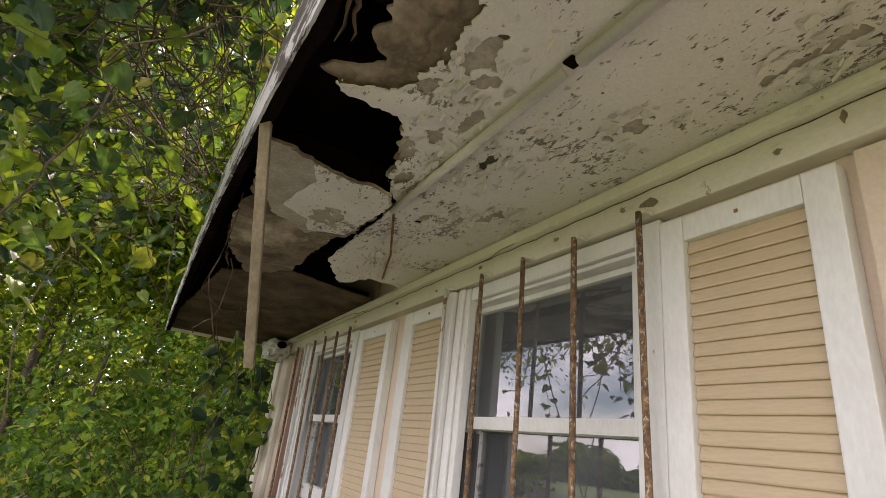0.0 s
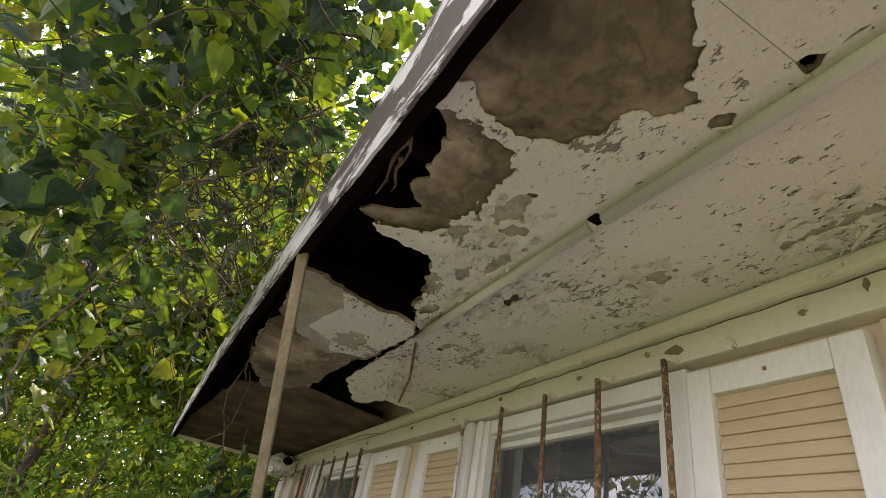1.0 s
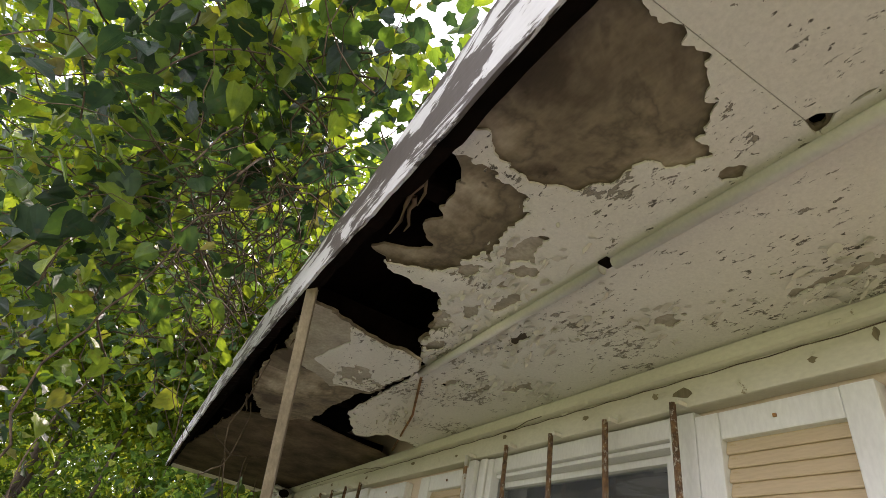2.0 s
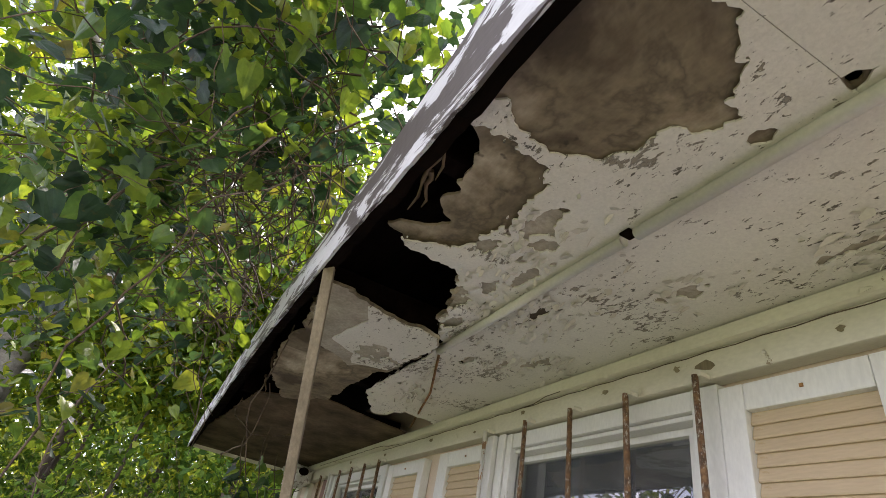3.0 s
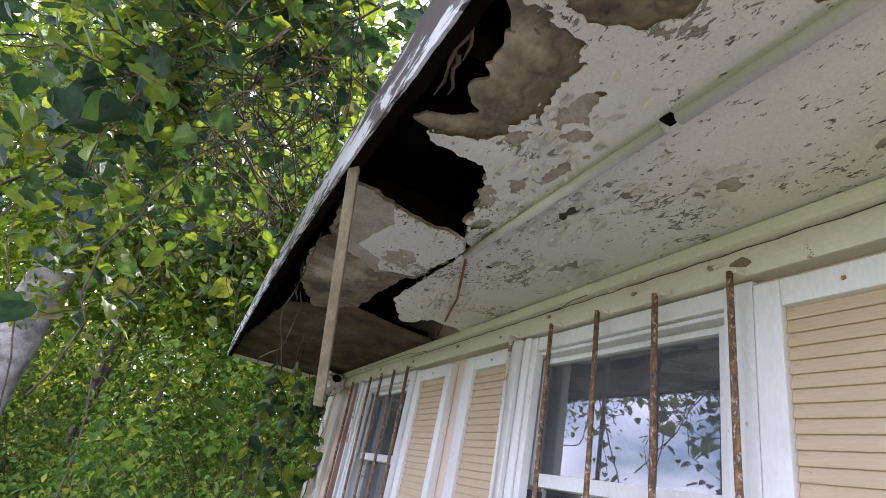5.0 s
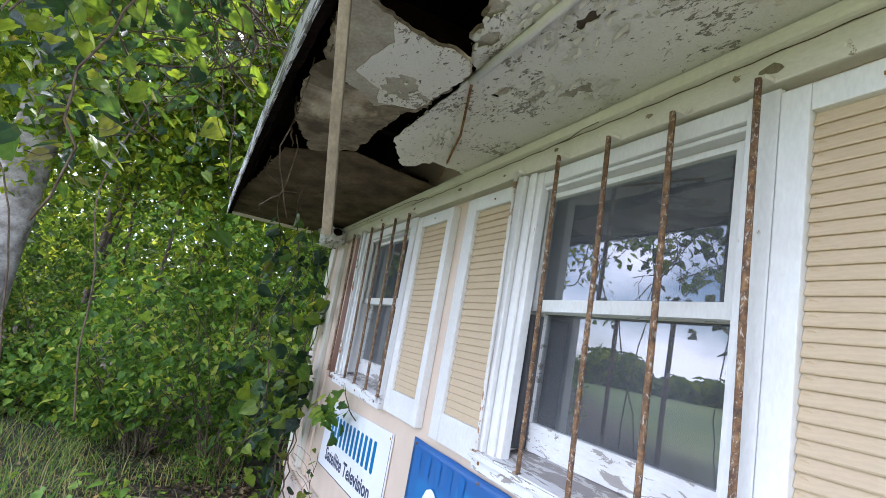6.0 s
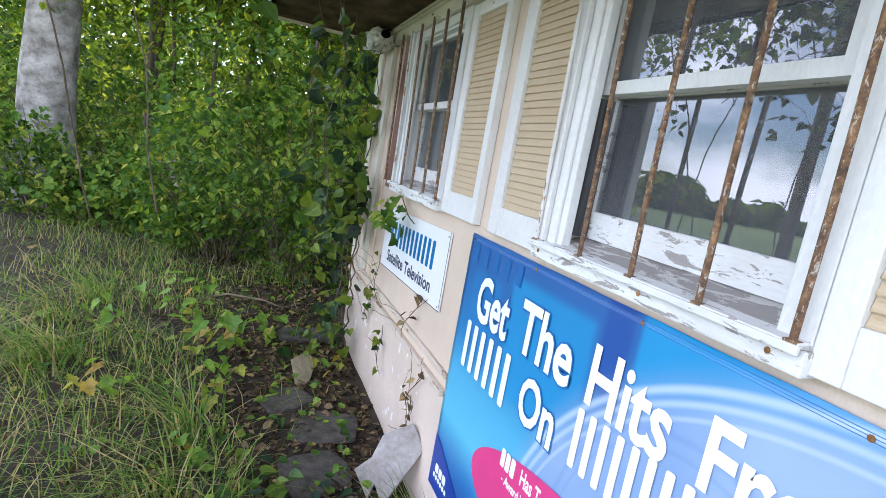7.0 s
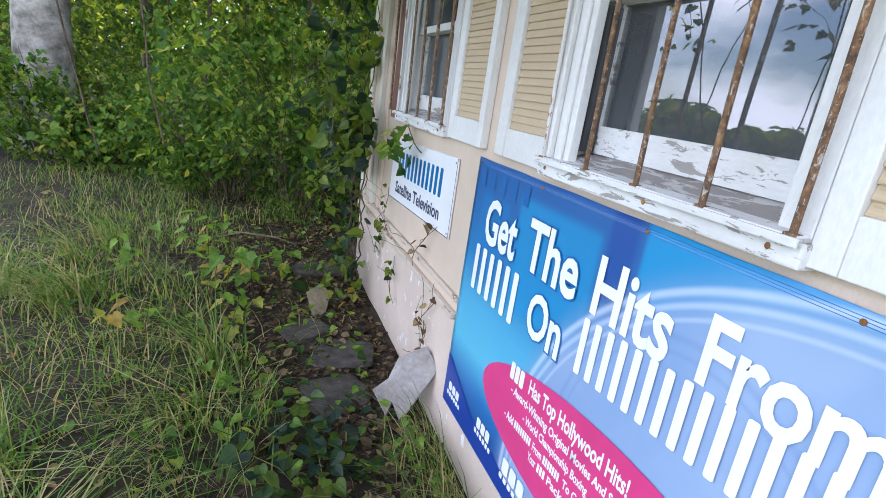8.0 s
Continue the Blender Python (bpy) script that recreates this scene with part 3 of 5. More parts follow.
def build_soffit():
    s = thing("ceiling_soffit", (-0.4, 1.5, SZ), "cream painted eave boarding, flaking and torn open", "soffit", kind="structure")

    def skin(x, y):
        d = min(inside(PATCH, x, y) + ragged(x, y, 1.0, 0.016), inside(PATCH2, x, y) + ragged(x, y, 2.0, 0.018),
                inside(GAP, x, y) + ragged(x, y, 3.0, 0.012), inside(SLOT, x, y) + ragged(x, y, 6.0, 0.003))
        for cx, cy, a, c in BARE:
            if abs(x - cx) < 0.075 and abs(y - cy) < 0.12:
                d = min(d, 0.02 * (math.hypot((x - cx) / a, (y - cy) / c) - 1.0) + ragged(x, y, 21.0, 0.026))
        return min(d, x - edge_low(y) - 0.004)

    def skin_warp(x, y):
        edge = inside(GAP, x, y)
        return -0.012 * max(0.0, 1 - edge / 0.09) * (0.5 + noise.noise(Vector((x * 14, y * 14, 2.0)))) + 0.0015 * noise.noise(Vector((x * 6, y * 6, 0)))

    sheet("painted_board", skin, (-0.800, -0.4025, 1.3464, 2.45), 0.0055, SZ, 0.004, SOFFIT, s, warp=skin_warp)
    sheet("painted_board", skin, (-0.800, -0.4025, Y0, 1.3456), 0.012, SZ, 0.004, SOFFIT, s)
    sheet("painted_board", skin, (-0.4015, -0.001, 0.9, 3.30), 0.0065, SZ, 0.004, SOFFIT, s, warp=skin_warp)
    sheet("painted_board", skin, (-0.4015, -0.001, Y0, 0.9), 0.03, SZ, 0.004, SOFFIT, s)

    def under(x, y):
        return min(inside(GAP, x, y) + ragged(x, y, 3.0, 0.012) + 0.004, inside(SLOT, x, y) + 0.002, x - edge_low(y) - 0.004)

    sheet("bare_board", under, (-0.790, -0.03, 0.4, 2.45), 0.010, SZ + 0.0065, 0.006, PLY, s, "bare brown water-stained board")

    def primer(x, y):
        return min(inside(GAP, x, y) + ragged(x, y, 3.0, 0.012) - 0.004, inside(PATCH2, x, y) + ragged(x, y, 2.0, 0.018) - 0.012)

    sheet("primer_layer", primer, (-0.62, -0.405, 1.735, 2.36), 0.009, SZ + 0.0045, 0.0015, PRIMER, s, "grey-tan primer under the paint")
    sheet("primer_layer", primer, (-0.30, -0.05, 1.40, 2.44), 0.02, SZ + 0.0045, 0.0015, PRIMER, s)
    # splinters of rotten board hanging in the hole
    for x, y, dx, dy, dz in ((-0.765, 1.66, 0.03, 0.10, -0.05), (-0.745, 1.74, 0.0, 0.09, -0.07), (-0.735, 1.80, 0.02, 0.06, -0.03), (-0.76, 2.42, 0.02, 0.05, -0.06), (-0.75, 2.95, 0.02, 0.08, -0.06), (-0.72, 3.25, 0.03, 0.07, -0.05)):
        q = [(x + dx * k / 5 + 0.004 * math.sin(k * 2), y + dy * k / 5, SZ + 0.012 + dz * (k / 5) ** 1.5) for k in range(6)]
        tubes("splinter", [(q, [0.006, 0.006, 0.005, 0.004, 0.003, 0.001])], PLYDARK, s, sides=4)

    def sag(x, y):
        return -inside(SAG, x, y) + ragged(x, y, 11.0, 0.014)

    def sag_warp(x, y):
        u = (x + 0.415) / -0.4
        return -0.02 - 0.05 * max(0.0, u) * max(0.0, (y - 2.3)) + 0.010 * noise.noise(Vector((x * 8, y * 8, 3.0)))

    hung = sheet("hanging_board", sag, (-0.82, -0.38, 2.20, 3.30), 0.010, SZ, 0.006, PLY, s, "torn brown board hanging from the eave", warp=sag_warp)

    def sagskin(x, y):
        return min(-inside(SAG, x, y) - 0.004 + ragged(x, y, 11.0, 0.014), -inside([(-0.655, 2.262), (-0.40, 2.285), (-0.42, 2.39), (-0.448, 2.645), (-0.552, 2.69), (-0.578, 2.59), (-0.660, 2.545), (-0.652, 2.45), (-0.622, 2.36)], x, y) + ragged(x, y, 14.0, 0.007), 0.03 * (math.hypot((x + 0.525) / 0.05, (y - 2.545) / 0.05) - 1.0) + ragged(x, y, 15.0, 0.05))

    def sagprimer(x, y):
        return min(-inside(SAG, x, y) - 0.006 + ragged(x, y, 11.0, 0.014), -inside([(-0.79, 2.22), (-0.42, 2.30), (-0.43, 2.60), (-0.55, 2.72), (-0.68, 2.60), (-0.745, 2.43)], x, y) + ragged(x, y, 16.0, 0.008))

    sheet("primer_layer", sagprimer, (-0.82, -0.38, 2.20, 3.30), 0.010, SZ - 0.0012, 0.001, PRIMER, s, "grey-tan primer on the hanging board", warp=sag_warp)
    sheet("paint_layer", sagskin, (-0.82, -0.38, 2.20, 3.30), 0.010, SZ - 0.0045, 0.003, SOFFIT, s, "cream paint left on the hanging board", warp=sag_warp)

    def far(x, y):
        return -inside([(-0.46, 3.27), (-0.25, 3.34), (0.02, 3.40), (0.02, 5.6), (-0.80, 5.6), (-0.79, 4.6), (-0.70, 3.5)], x, y) + ragged(x, y, 17.0, 0.012)

    sheet("far_board", far, (-0.80, -0.001, 3.2, 5.43), 0.014, SZ + 0.002, 0.006, PLYDARK, s, "damp dark brown eave board")
    # round batten over the board joint, broken at one place
    tubes("batten", [([(-0.402, Y0, SZ - 0.010), (-0.402, 1.0, SZ - 0.010), (-0.402, 1.685, SZ - 0.011)], 0.0115)], BATTEN, s, sides=10)
    tubes("batten", [([(-0.402, 1.715, SZ - 0.010), (-0.400, 2.05, SZ - 0.009), (-0.398, 2.40, SZ - 0.013)], 0.0105)], BATTEN, s, sides=10)
    # solid dark block stands for the shade of the hole at the break
    part("joint_shade", box(-0.416, -0.392, 1.690, 1.712, SZ - 0.006, SZ - 0.001, 0.002), SHADEBLACK, s, "near-black block set in the batten gap as its shade")
    # curled flakes of paint
    spots = [(-0.60, 1.83, 0.05), (-0.52, 1.80, 0.06), (-0.47, 1.85, 0.05), (-0.20, 1.77, 0.045), (-0.16, 2.28, 0.07), (-0.23, 2.33, 0.05), (-0.52, 2.05, 0.06), (-0.13, 1.50, 0.07), (-0.36, 2.10, 0.10), (-0.5, 1.95, 0.08), (-0.58, 1.45, 0.04), (-0.30, 1.95, 0.10), (-0.44, 2.25, 0.05), (-0.28, 2.8, 0.12), (-0.06, 1.35, 0.06)]
    verts, faces = [], []
    for cx, cy, r in spots:
        for _ in range(int(700 * r)):
            x, y = cx + float(rng.normal(0, r * 0.6)), cy + float(rng.normal(0, r * 0.9))
            if skin(x, y) < 0.012 or x > -0.02:
                continue
            a0, size = float(rng.uniform(0, 6.28)), float(rng.uniform(0.002, 0.008))
            lift, tilt = float(rng.uniform(0.002, 0.011)), float(rng.uniform(0, 6.28))
            o = len(verts)
            k = 5
            stretch = float(rng.uniform(1.6, 3.0))
            for q in range(k):
                a = a0 + 2 * math.pi * q / k
                rr = size * float(rng.uniform(0.4, 1.3))
                dx, dy = rr * math.cos(a), stretch * rr * math.sin(a)
                h = lift * (0.5 + 0.5 * (dx * math.cos(tilt) + dy * math.sin(tilt)) / size)
                verts.append((x + dx, y + dy, SZ - 0.0006 - max(0.0, h)))
            faces.append(tuple(range(o, o + k)))
    # larger scales curling off the worst places
    big = np.random.default_rng(41)
    for cx, cy, rx, ry, k in ((-0.195, 1.765, 0.022, 0.045, 26), (-0.165, 2.275, 0.025, 0.06, 30), (-0.135, 1.48, 0.016, 0.07, 22), (-0.50, 1.84, 0.05, 0.06, 34), (-0.45, 1.97, 0.035, 0.07, 34), (-0.50, 2.15, 0.035, 0.06, 22), (-0.31, 2.10, 0.05, 0.12, 26), (-0.30, 2.45, 0.04, 0.10, 18), (-0.42, 2.24, 0.03, 0.06, 16), (-0.56, 1.50, 0.03, 0.05, 8)):
        for _ in range(int(0.4 * k)):
            x, y = cx + float(big.normal(0, rx)), cy + float(big.normal(0, ry))
            if skin(x, y) < 0.006 or x > -0.03:
                continue
            size, turn, o = float(big.uniform(0.002, 0.0075)), float(big.uniform(-1.2, 1.2)), len(verts)
            hinge = float(big.uniform(0.006, 0.016))
            for q in range(6):
                a = 2 * math.pi * q / 6
                rr = size * float(big.uniform(0.35, 1.35))
                u, w = rr * math.cos(a), 1.9 * rr * math.sin(a)
                verts.append((x + u * math.cos(turn) - w * math.sin(turn), y + u * math.sin(turn) + w * math.cos(turn), SZ - 0.001 - hinge * max(0.0, 0.5 + 0.5 * w / (1.9 * size))))
            faces.append(tuple(range(o, o + 6)))
    tagged(raw("paint_flakes", verts, faces, FLAKE, s), kind="stuff")
    # wire hanging from the batten's broken end
    tubes("wire", [([(-0.395, 2.40, SZ - 0.01), (-0.26, 2.72, 2.338), (-0.07, 3.30, 2.365)], 0.004)], RUST, s, "rusty wire under the boards")


build_soffit()


def build_roof():
    r = thing("roof", (0, 1, 2.6), "low sloping roof with a weathered white edge board", "roof", kind="structure")
    # deck slopes up from the edge
    bm = bmesh.new()
    for y in (Y0, Y1 + 0.12):
        for x, z in ((-0.790, 2.447), (2.2, 3.30), (4.9, 2.55), (4.9, 2.58), (2.2, 3.34), (-0.790, 2.477)):
            bm.verts.new((x, y, z))
    bm.verts.ensure_lookup_table()
    v = bm.verts
    for k in range(6):
        bm.faces.new((v[k], v[(k + 1) % 6], v[6 + (k + 1) % 6], v[6 + k]))
    bm.faces.new(v[:6])
    bm.faces.new(v[6:])
    part("deck", bm, SHADEBLACK, r, "roof boards coloured near-black as shade inside the eave")
    # courses of shingles, each lapping the one below it
    for (xa, za), (xb, zb), n in (((-0.786, 2.481), (2.2, 3.345), 18), ((4.93, 2.582), (2.2, 3.345), 16)):
        verts, faces = [], []
        for k in range(n):
            o = len(verts)
            for f, up in ((k / n, 0.012), ((k + 1.15) / n, 0.004)):
                x, z = xa + (xb - xa) * min(f, 1.0), za + (zb - za) * min(f, 1.0)
                for y in (Y0 - 0.02, Y1 + 0.14):
                    verts += [(x, y, z), (x, y, z + up)]
            faces += [(o, o + 2, o + 3, o + 1), (o + 1, o + 3, o + 7, o + 5), (o + 4, o + 5, o + 7, o + 6), (o, o + 4, o + 6, o + 2), (o, o + 1, o + 5, o + 4), (o + 2, o + 6, o + 7, o + 3)]
        raw("shingle_courses", verts, faces, SHINGLE, r, "grey asphalt shingles")
    for y in np.arange(-1.9, 5.0, 0.61):
        part("rafter", box(-0.755, -0.002, y, y + 0.04, 2.374, 2.447, 0.003), SHADEBLACK, r)
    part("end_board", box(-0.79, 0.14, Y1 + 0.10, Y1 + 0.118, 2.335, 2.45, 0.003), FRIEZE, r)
    part("inner_board", box(-0.786, -0.770, 2.3, Y1, 2.366, 2.44, 0.002), SHADEBLACK, r)
    # the edge board, its lower rim eaten away here and there
    verts, back, faces = [], [], []
    ys = np.arange(Y0, Y1 + 0.12, 0.02)
    for y in ys:
        low = 2.326 + 0.010 * noise.noise(Vector((0, y * 9, 1))) + 0.006 * noise.noise(Vector((0, y * 40, 2)))
        out, top = edge_low(y), edge_top(y)
        verts += [(out, y, low), (top, y, 2.446), (top + 0.008, y, 2.446), (out + 0.007, y, low + 0.003)]
        back += [(out + 0.0075, y, low + 0.002), (top + 0.0085, y, 2.446), (top + 0.040, y, 2.446), (out + 0.032 + 0.006 * noise.noise(Vector((1, y * 12, 0))), y, low + 0.010)]
    for i in range(len(ys) - 1):
        for k in range(4):
            faces.append((4 * i + k, 4 * i + (k + 1) % 4, 4 * i + 4 + (k + 1) % 4, 4 * i + 4 + k))
    faces += [(0, 1, 2, 3), tuple(len(verts) - 4 + k for k in range(4))]
    raw("fascia_board", verts, faces, FASCIA, r, "weathered white fascia board, paint worn to grey wood")
    # added strip, coloured as the shade behind the edge board
    raw("shade_strip", back, faces, SHADEBLACK, r, "near-black strip added as shade behind the fascia")


build_roof()


# ---- windows, shutters, bars ----
def build_window(name, w, label, lower_poster=False):
    y0, y1, z0, z1 = w
    t = thing(name, (0, (y0 + y1) / 2, z0), label, "window", kind="structure")
    yc = y1 - 0.043         # the far casing laps over the opening
    # outer casing: side boards in two steps, head, sill
    part("casing", box(-0.030, -0.0005, yc - 0.035, yc + 0.085, z0 - 0.02, z1 + 0.035, 0.004), WHITE, t)
    part("casing", box(-0.048, -0.031, yc + 0.040, yc + 0.080, z0 - 0.02, z1 + 0.035, 0.004), WHITE, t)
    part("casing", box(-0.030, 0.0, y0 - 0.052, y0 + 0.012, z0 - 0.02, z1 + 0.035, 0.004), WHITE, t)
    part("casing_bead", box(-0.040, -0.031, yc - 0.010, yc + 0.022, z0 - 0.02, z1 + 0.035, 0.003), WHITE, t)
    part("head_casing", box(-0.026, 0.0, y0 + 0.013, yc - 0.036, z1 - 0.008, z1 + 0.035, 0.004), WHITE, t)
    part("head_stop", box(-0.012, 0.05, y0 + 0.013, y1 - 0.013, z1 - 0.020, z1 - 0.009, 0.003), WHITE, t)
    for a, b2 in ((y0 + 0.0125, y0 + 0.030), (y1 - 0.028, y1 - 0.0005)):
        part("jamb", box(0.001, 0.12, a, b2, z0 + 0.012, z1 - 0.021, 0.002), WHITE, t)
    ys, ye = y0 + 0.031, y1 - 0.029
    bm = bmesh.new()
    prof = [(-0.060, z0 - 0.013), (-0.060, z0 - 0.008), (-0.030, z0 - 0.006), (0.10, z0 + 0.036), (0.10, z0 - 0.013)]
    for y in (y0 - 0.05, yc + 0.085):
        for x, z in prof:
            bm.verts.new((x, y, z))
    bm.verts.ensure_lookup_table()
    for k in range(5):
        bm.faces.new([bm.verts[i] for i in (k, (k + 1) % 5, 5 + (k + 1) % 5, 5 + k)])
    bm.faces.new(bm.verts[:5])
    bm.faces.new(bm.verts[5:])
    bm2 = box(-0.0600, -0.012, y0 - 0.048, yc + 0.083, z0 - 0.0095, z0 - 0.0035, 0.0015)
    for v in bm2.verts:
        v.co.z += 0.10 * (v.co.x + 0.060)
    part("sill_front", bm2, SILLW, t, "white painted front strip of the sill")
    part("sill_lip", box(-0.068, -0.0605, y0 - 0.055, yc + 0.088, z0 - 0.022, z0 - 0.006, 0.002), SILLW, t)
    part("window_sill", bm, SILLTOP, t, "weathered white sill, paint peeling to grey wood")
    ap = part("apron", box(-0.052, -0.001, y0 - 0.060, yc + 0.085, z0 - 0.058, z0 - 0.013, 0.005), SILLW, t, "chipped white board below the sill")
    for y in (y0 + 0.0, y0 + 0.31, yc + 0.04):
        b = bmesh.new()
        bmesh.ops.create_uvsphere(b, u_segments=8, v_segments=5, radius=0.006, matrix=Matrix.Translation((-0.053, y, z0 - 0.034)) @ Matrix.Diagonal((0.5, 1, 1, 1)))
        part("nail", b, RUST, ap)
    # sashes: the upper one stands outside the lower
    for nm, x, a, c, low_rail, top_rail in (("upper_sash", 0.022, 1.827, z1 - 0.021, 0.034, 0.016), ("lower_sash", 0.062, z0 + 0.028, 1.842, 0.078, 0.016)):
        bm = bmesh.new()
        st, near = 0.024, 0.034
        box(x, x + 0.034, ys, ys + near, a, c, bm=bm)
        box(x, x + 0.034, ye - st, ye, a, c, bm=bm)
        box(x + 0.001, x + 0.033, ys + near, ye - st, a, a + low_rail, bm=bm)
        box(x + 0.001, x + 0.033, ys + near, ye - st, c - top_rail, c, bm=bm)
        sash = part(nm, bm, SILLW if nm == "lower_sash" else WHITE, t)
        pane = part("pane", box(x + 0.016, x + 0.019, ys + near, ye - st, a + low_rail, c - top_rail), GLASS, sash, "dark reflecting glass")
        pane.visible_shadow = False
    return t


w1 = build_window("window_1", W1, "white double-hung window with peeling paint")
w2 = build_window("window_2", W2, "white double-hung window with a poster inside")
part("side_channel", box(0.003, 0.058, W1[1] - 0.066, W1[1] - 0.0285, 1.43, 1.815, 0.002), CHANNEL, w1, "dark metal sash channel")


def build_shutter(y0, y1, left, right, name="window_shutter", slats=30):
    z0, z1 = 1.350, 2.236
    a, b2, c, d = y0 + right, y1 - left, 1.448, 2.184
    t = thing(name, (-0.02, y0, z0), "tan slatted shutter in a white painted frame", "shutter", "shutters beside the windows")
    part("stile", box(-0.034, -0.001, y0, a, z0, z1, 0.003), WHITE, t)
    part("stile", box(-0.034, -0.001, b2, y1, z0, z1, 0.003), WHITE, t)
    part("rail", box(-0.033, -0.001, a + 0.0005, b2 - 0.0005, z0, c, 0.003), WHITE, t)
    part("rail", box(-0.033, -0.001, a + 0.0005, b2 - 0.0005, d, z1, 0.003), WHITE, t)
    part("nail_head", box(-0.036, -0.032, (a + b2) / 2 - 0.003, (a + b2) / 2 + 0.003, z1 - 0.03, z1 - 0.024), RUST, t)
    h = (d - c) / slats
    bm = bmesh.new()
    for y in (a + 0.001, b2 - 0.001):
        for x, z in ((-0.004, 0.0), (-0.0225, -0.0004), (-0.0238, 0.0026), (-0.0165, h + 0.0004), (-0.004, h + 0.0004)):
            bm.verts.new((x, y, z))
    bm.verts.ensure_lookup_table()
    for k in range(5):
        bm.faces.new([bm.verts[i] for i in (k, (k + 1) % 5, 5 + (k + 1) % 5, 5 + k)])
    bm.faces.new(bm.verts[:5])
    bm.faces.new(bm.verts[5:])
    first = part("slat", bm, SIDING, t)
    first.matrix_basis = pose(0, 0, c)
    for k in range(1, slats):
        s = first.copy()
        scene.collection.objects.link(s)
        s.matrix_basis = pose(float(rng.uniform(-0.0006, 0.0004)), 0, c + k * h)
    return t


build_shutter(1.525, 1.845, 0.052, 0.051)
build_shutter(2.690, 3.035, 0.072, 0.014)
build_shutter(3.165, 3.535, 0.060, 0.047)


def build_bars(ys, label, x=-0.066, white=()):
    t = thing("security_bars", (x, ys[0], 1.39), label, "window bars", "bars over the windows")
    for k, y in enumerate(ys):
        lean = float(rng.normal(0, 0.0015))
        pts = [(x + 0.013, y, 1.398), (x + 0.010, y + lean, 1.60), (x + 0.004, y - lean, 1.9), (x - 0.004, y, 2.258)]
        tubes("bar", [(pts, 0.0070 + 0.0005 * float(rng.normal()))], BARWHITE if k in white else BAR, t, sides=9)
        part("foot_tab", box(x + 0.004, x + 0.022, y - 0.012, y + 0.012, 1.3925, 1.399, 0.002), BAR, t)
        part("weld_tab", box(x - 0.004, -0.043, y - 0.014, y + 0.012, 2.254, 2.264, 0.002), FRIEZE, t)


build_bars([1.865, 2.054, 2.247, 2.444, 2.66], "rusty iron bars with flaking white paint", white=(4,))
build_bars([3.58, 3.77, 3.965, 4.16, 4.35, 4.53], "thin rusty iron bars over the far window", white=(4,))
bb = thing("window_board", (-0.02, 4.4, 1.35), "red-brown weathered board beside the far window", "board")
part("plank", box(-0.026, -0.001, 4.42, 4.505, 1.345, 2.25, 0.003), BROWNB, bb)
part("plank", box(-0.024, -0.001, 4.508, 4.62, 1.345, 2.25, 0.003), BROWNB, bb)

# room behind the glass
for w, lab in ((W1, "grey curtain hanging behind the window"), (W2, "grey blind hanging behind the window")):
    verts, faces = [], []
    n = 60
    for i in range(n + 1):
        y = w[0] - 0.1 + (w[1] - w[0] + 0.2) * i / n
        x = 0.30 + 0.018 * math.sin(i * 1.1) + 0.01 * math.sin(i * 0.37)
        verts += [(x, y, 1.2), (x, y, 2.35)]
    faces = [(2 * i, 2 * i + 2, 2 * i + 3, 2 * i + 1) for i in range(n)]
    cu = raw("curtain", verts, faces, CURTAIN, None, "", True)
    cu.modifiers.new("thick", "SOLIDIFY").thickness = 0.004
    tagged(cu, lab, "curtain")


# ---- wood, vines and plants ----
def tree(name, at, height, radius, crown, count, size, label, bark=DARKTRUNK, lean=(0, 0), outline=OVAL, leaf=TREELEAF, limbs=7):
    x, y = at
    z = ground_z(x, y) - 0.1
    t = thing(name, (x, y, z), label, "tree", "trees of the wood")
    pts = [Vector((x + lean[0] * k / 10 + 0.04 * math.sin(k * 1.3 + x), y + lean[1] * k / 10, z + height * k / 10)) for k in range(11)]
    tubes("trunk", [(pts, [radius * (1.25 if k == 0 else 1.0 - 0.07 * k) for k in range(11)])], bark, t, sides=14)
    cx, cz, rx, rz = crown          # crown's reach out, centre height, radii
    runs, tips = [], []
    for k in range(limbs):
        a = 2 * math.pi * k / limbs + float(rng.uniform(-0.4, 0.4))
        s = pts[int(rng.integers(4, 10))]
        q = wander(s, (math.cos(a), math.sin(a), 0.5), 8, rx / 7, 0.22)
        runs.append((q, [radius * 0.35 * (1 - 0.1 * i) for i in range(9)]))
        tips += q[2:]
    for run in runs:
        tubes("limb", [run], bark, t, sides=5)
    # clumps of leaves round the limbs and through the crown
    k = max(10, count // 45)
    ang, rad = rng.uniform(0, 2 * np.pi, k), np.sqrt(rng.uniform(0.05, 1, k))
    cl = np.column_stack([x + lean[0] * 0.7 + rx * rad * np.cos(ang), y + lean[1] * 0.7 + rx * rad * np.sin(ang), cz + rz * rng.uniform(-1, 1, k) * np.sqrt(1.05 - rad ** 2)])
    cl = np.vstack([cl, np.array(tips)])
    pick = rng.integers(0, len(cl), count)
    c = cl[pick] + rng.normal(0, rx * 0.11, (count, 3))
    c[:, 2] = np.maximum(c[:, 2], 0.3)
    leaves("crown", c, rng.uniform(0.6, 1.3, count) * size, outline, leaf, t)
    return t


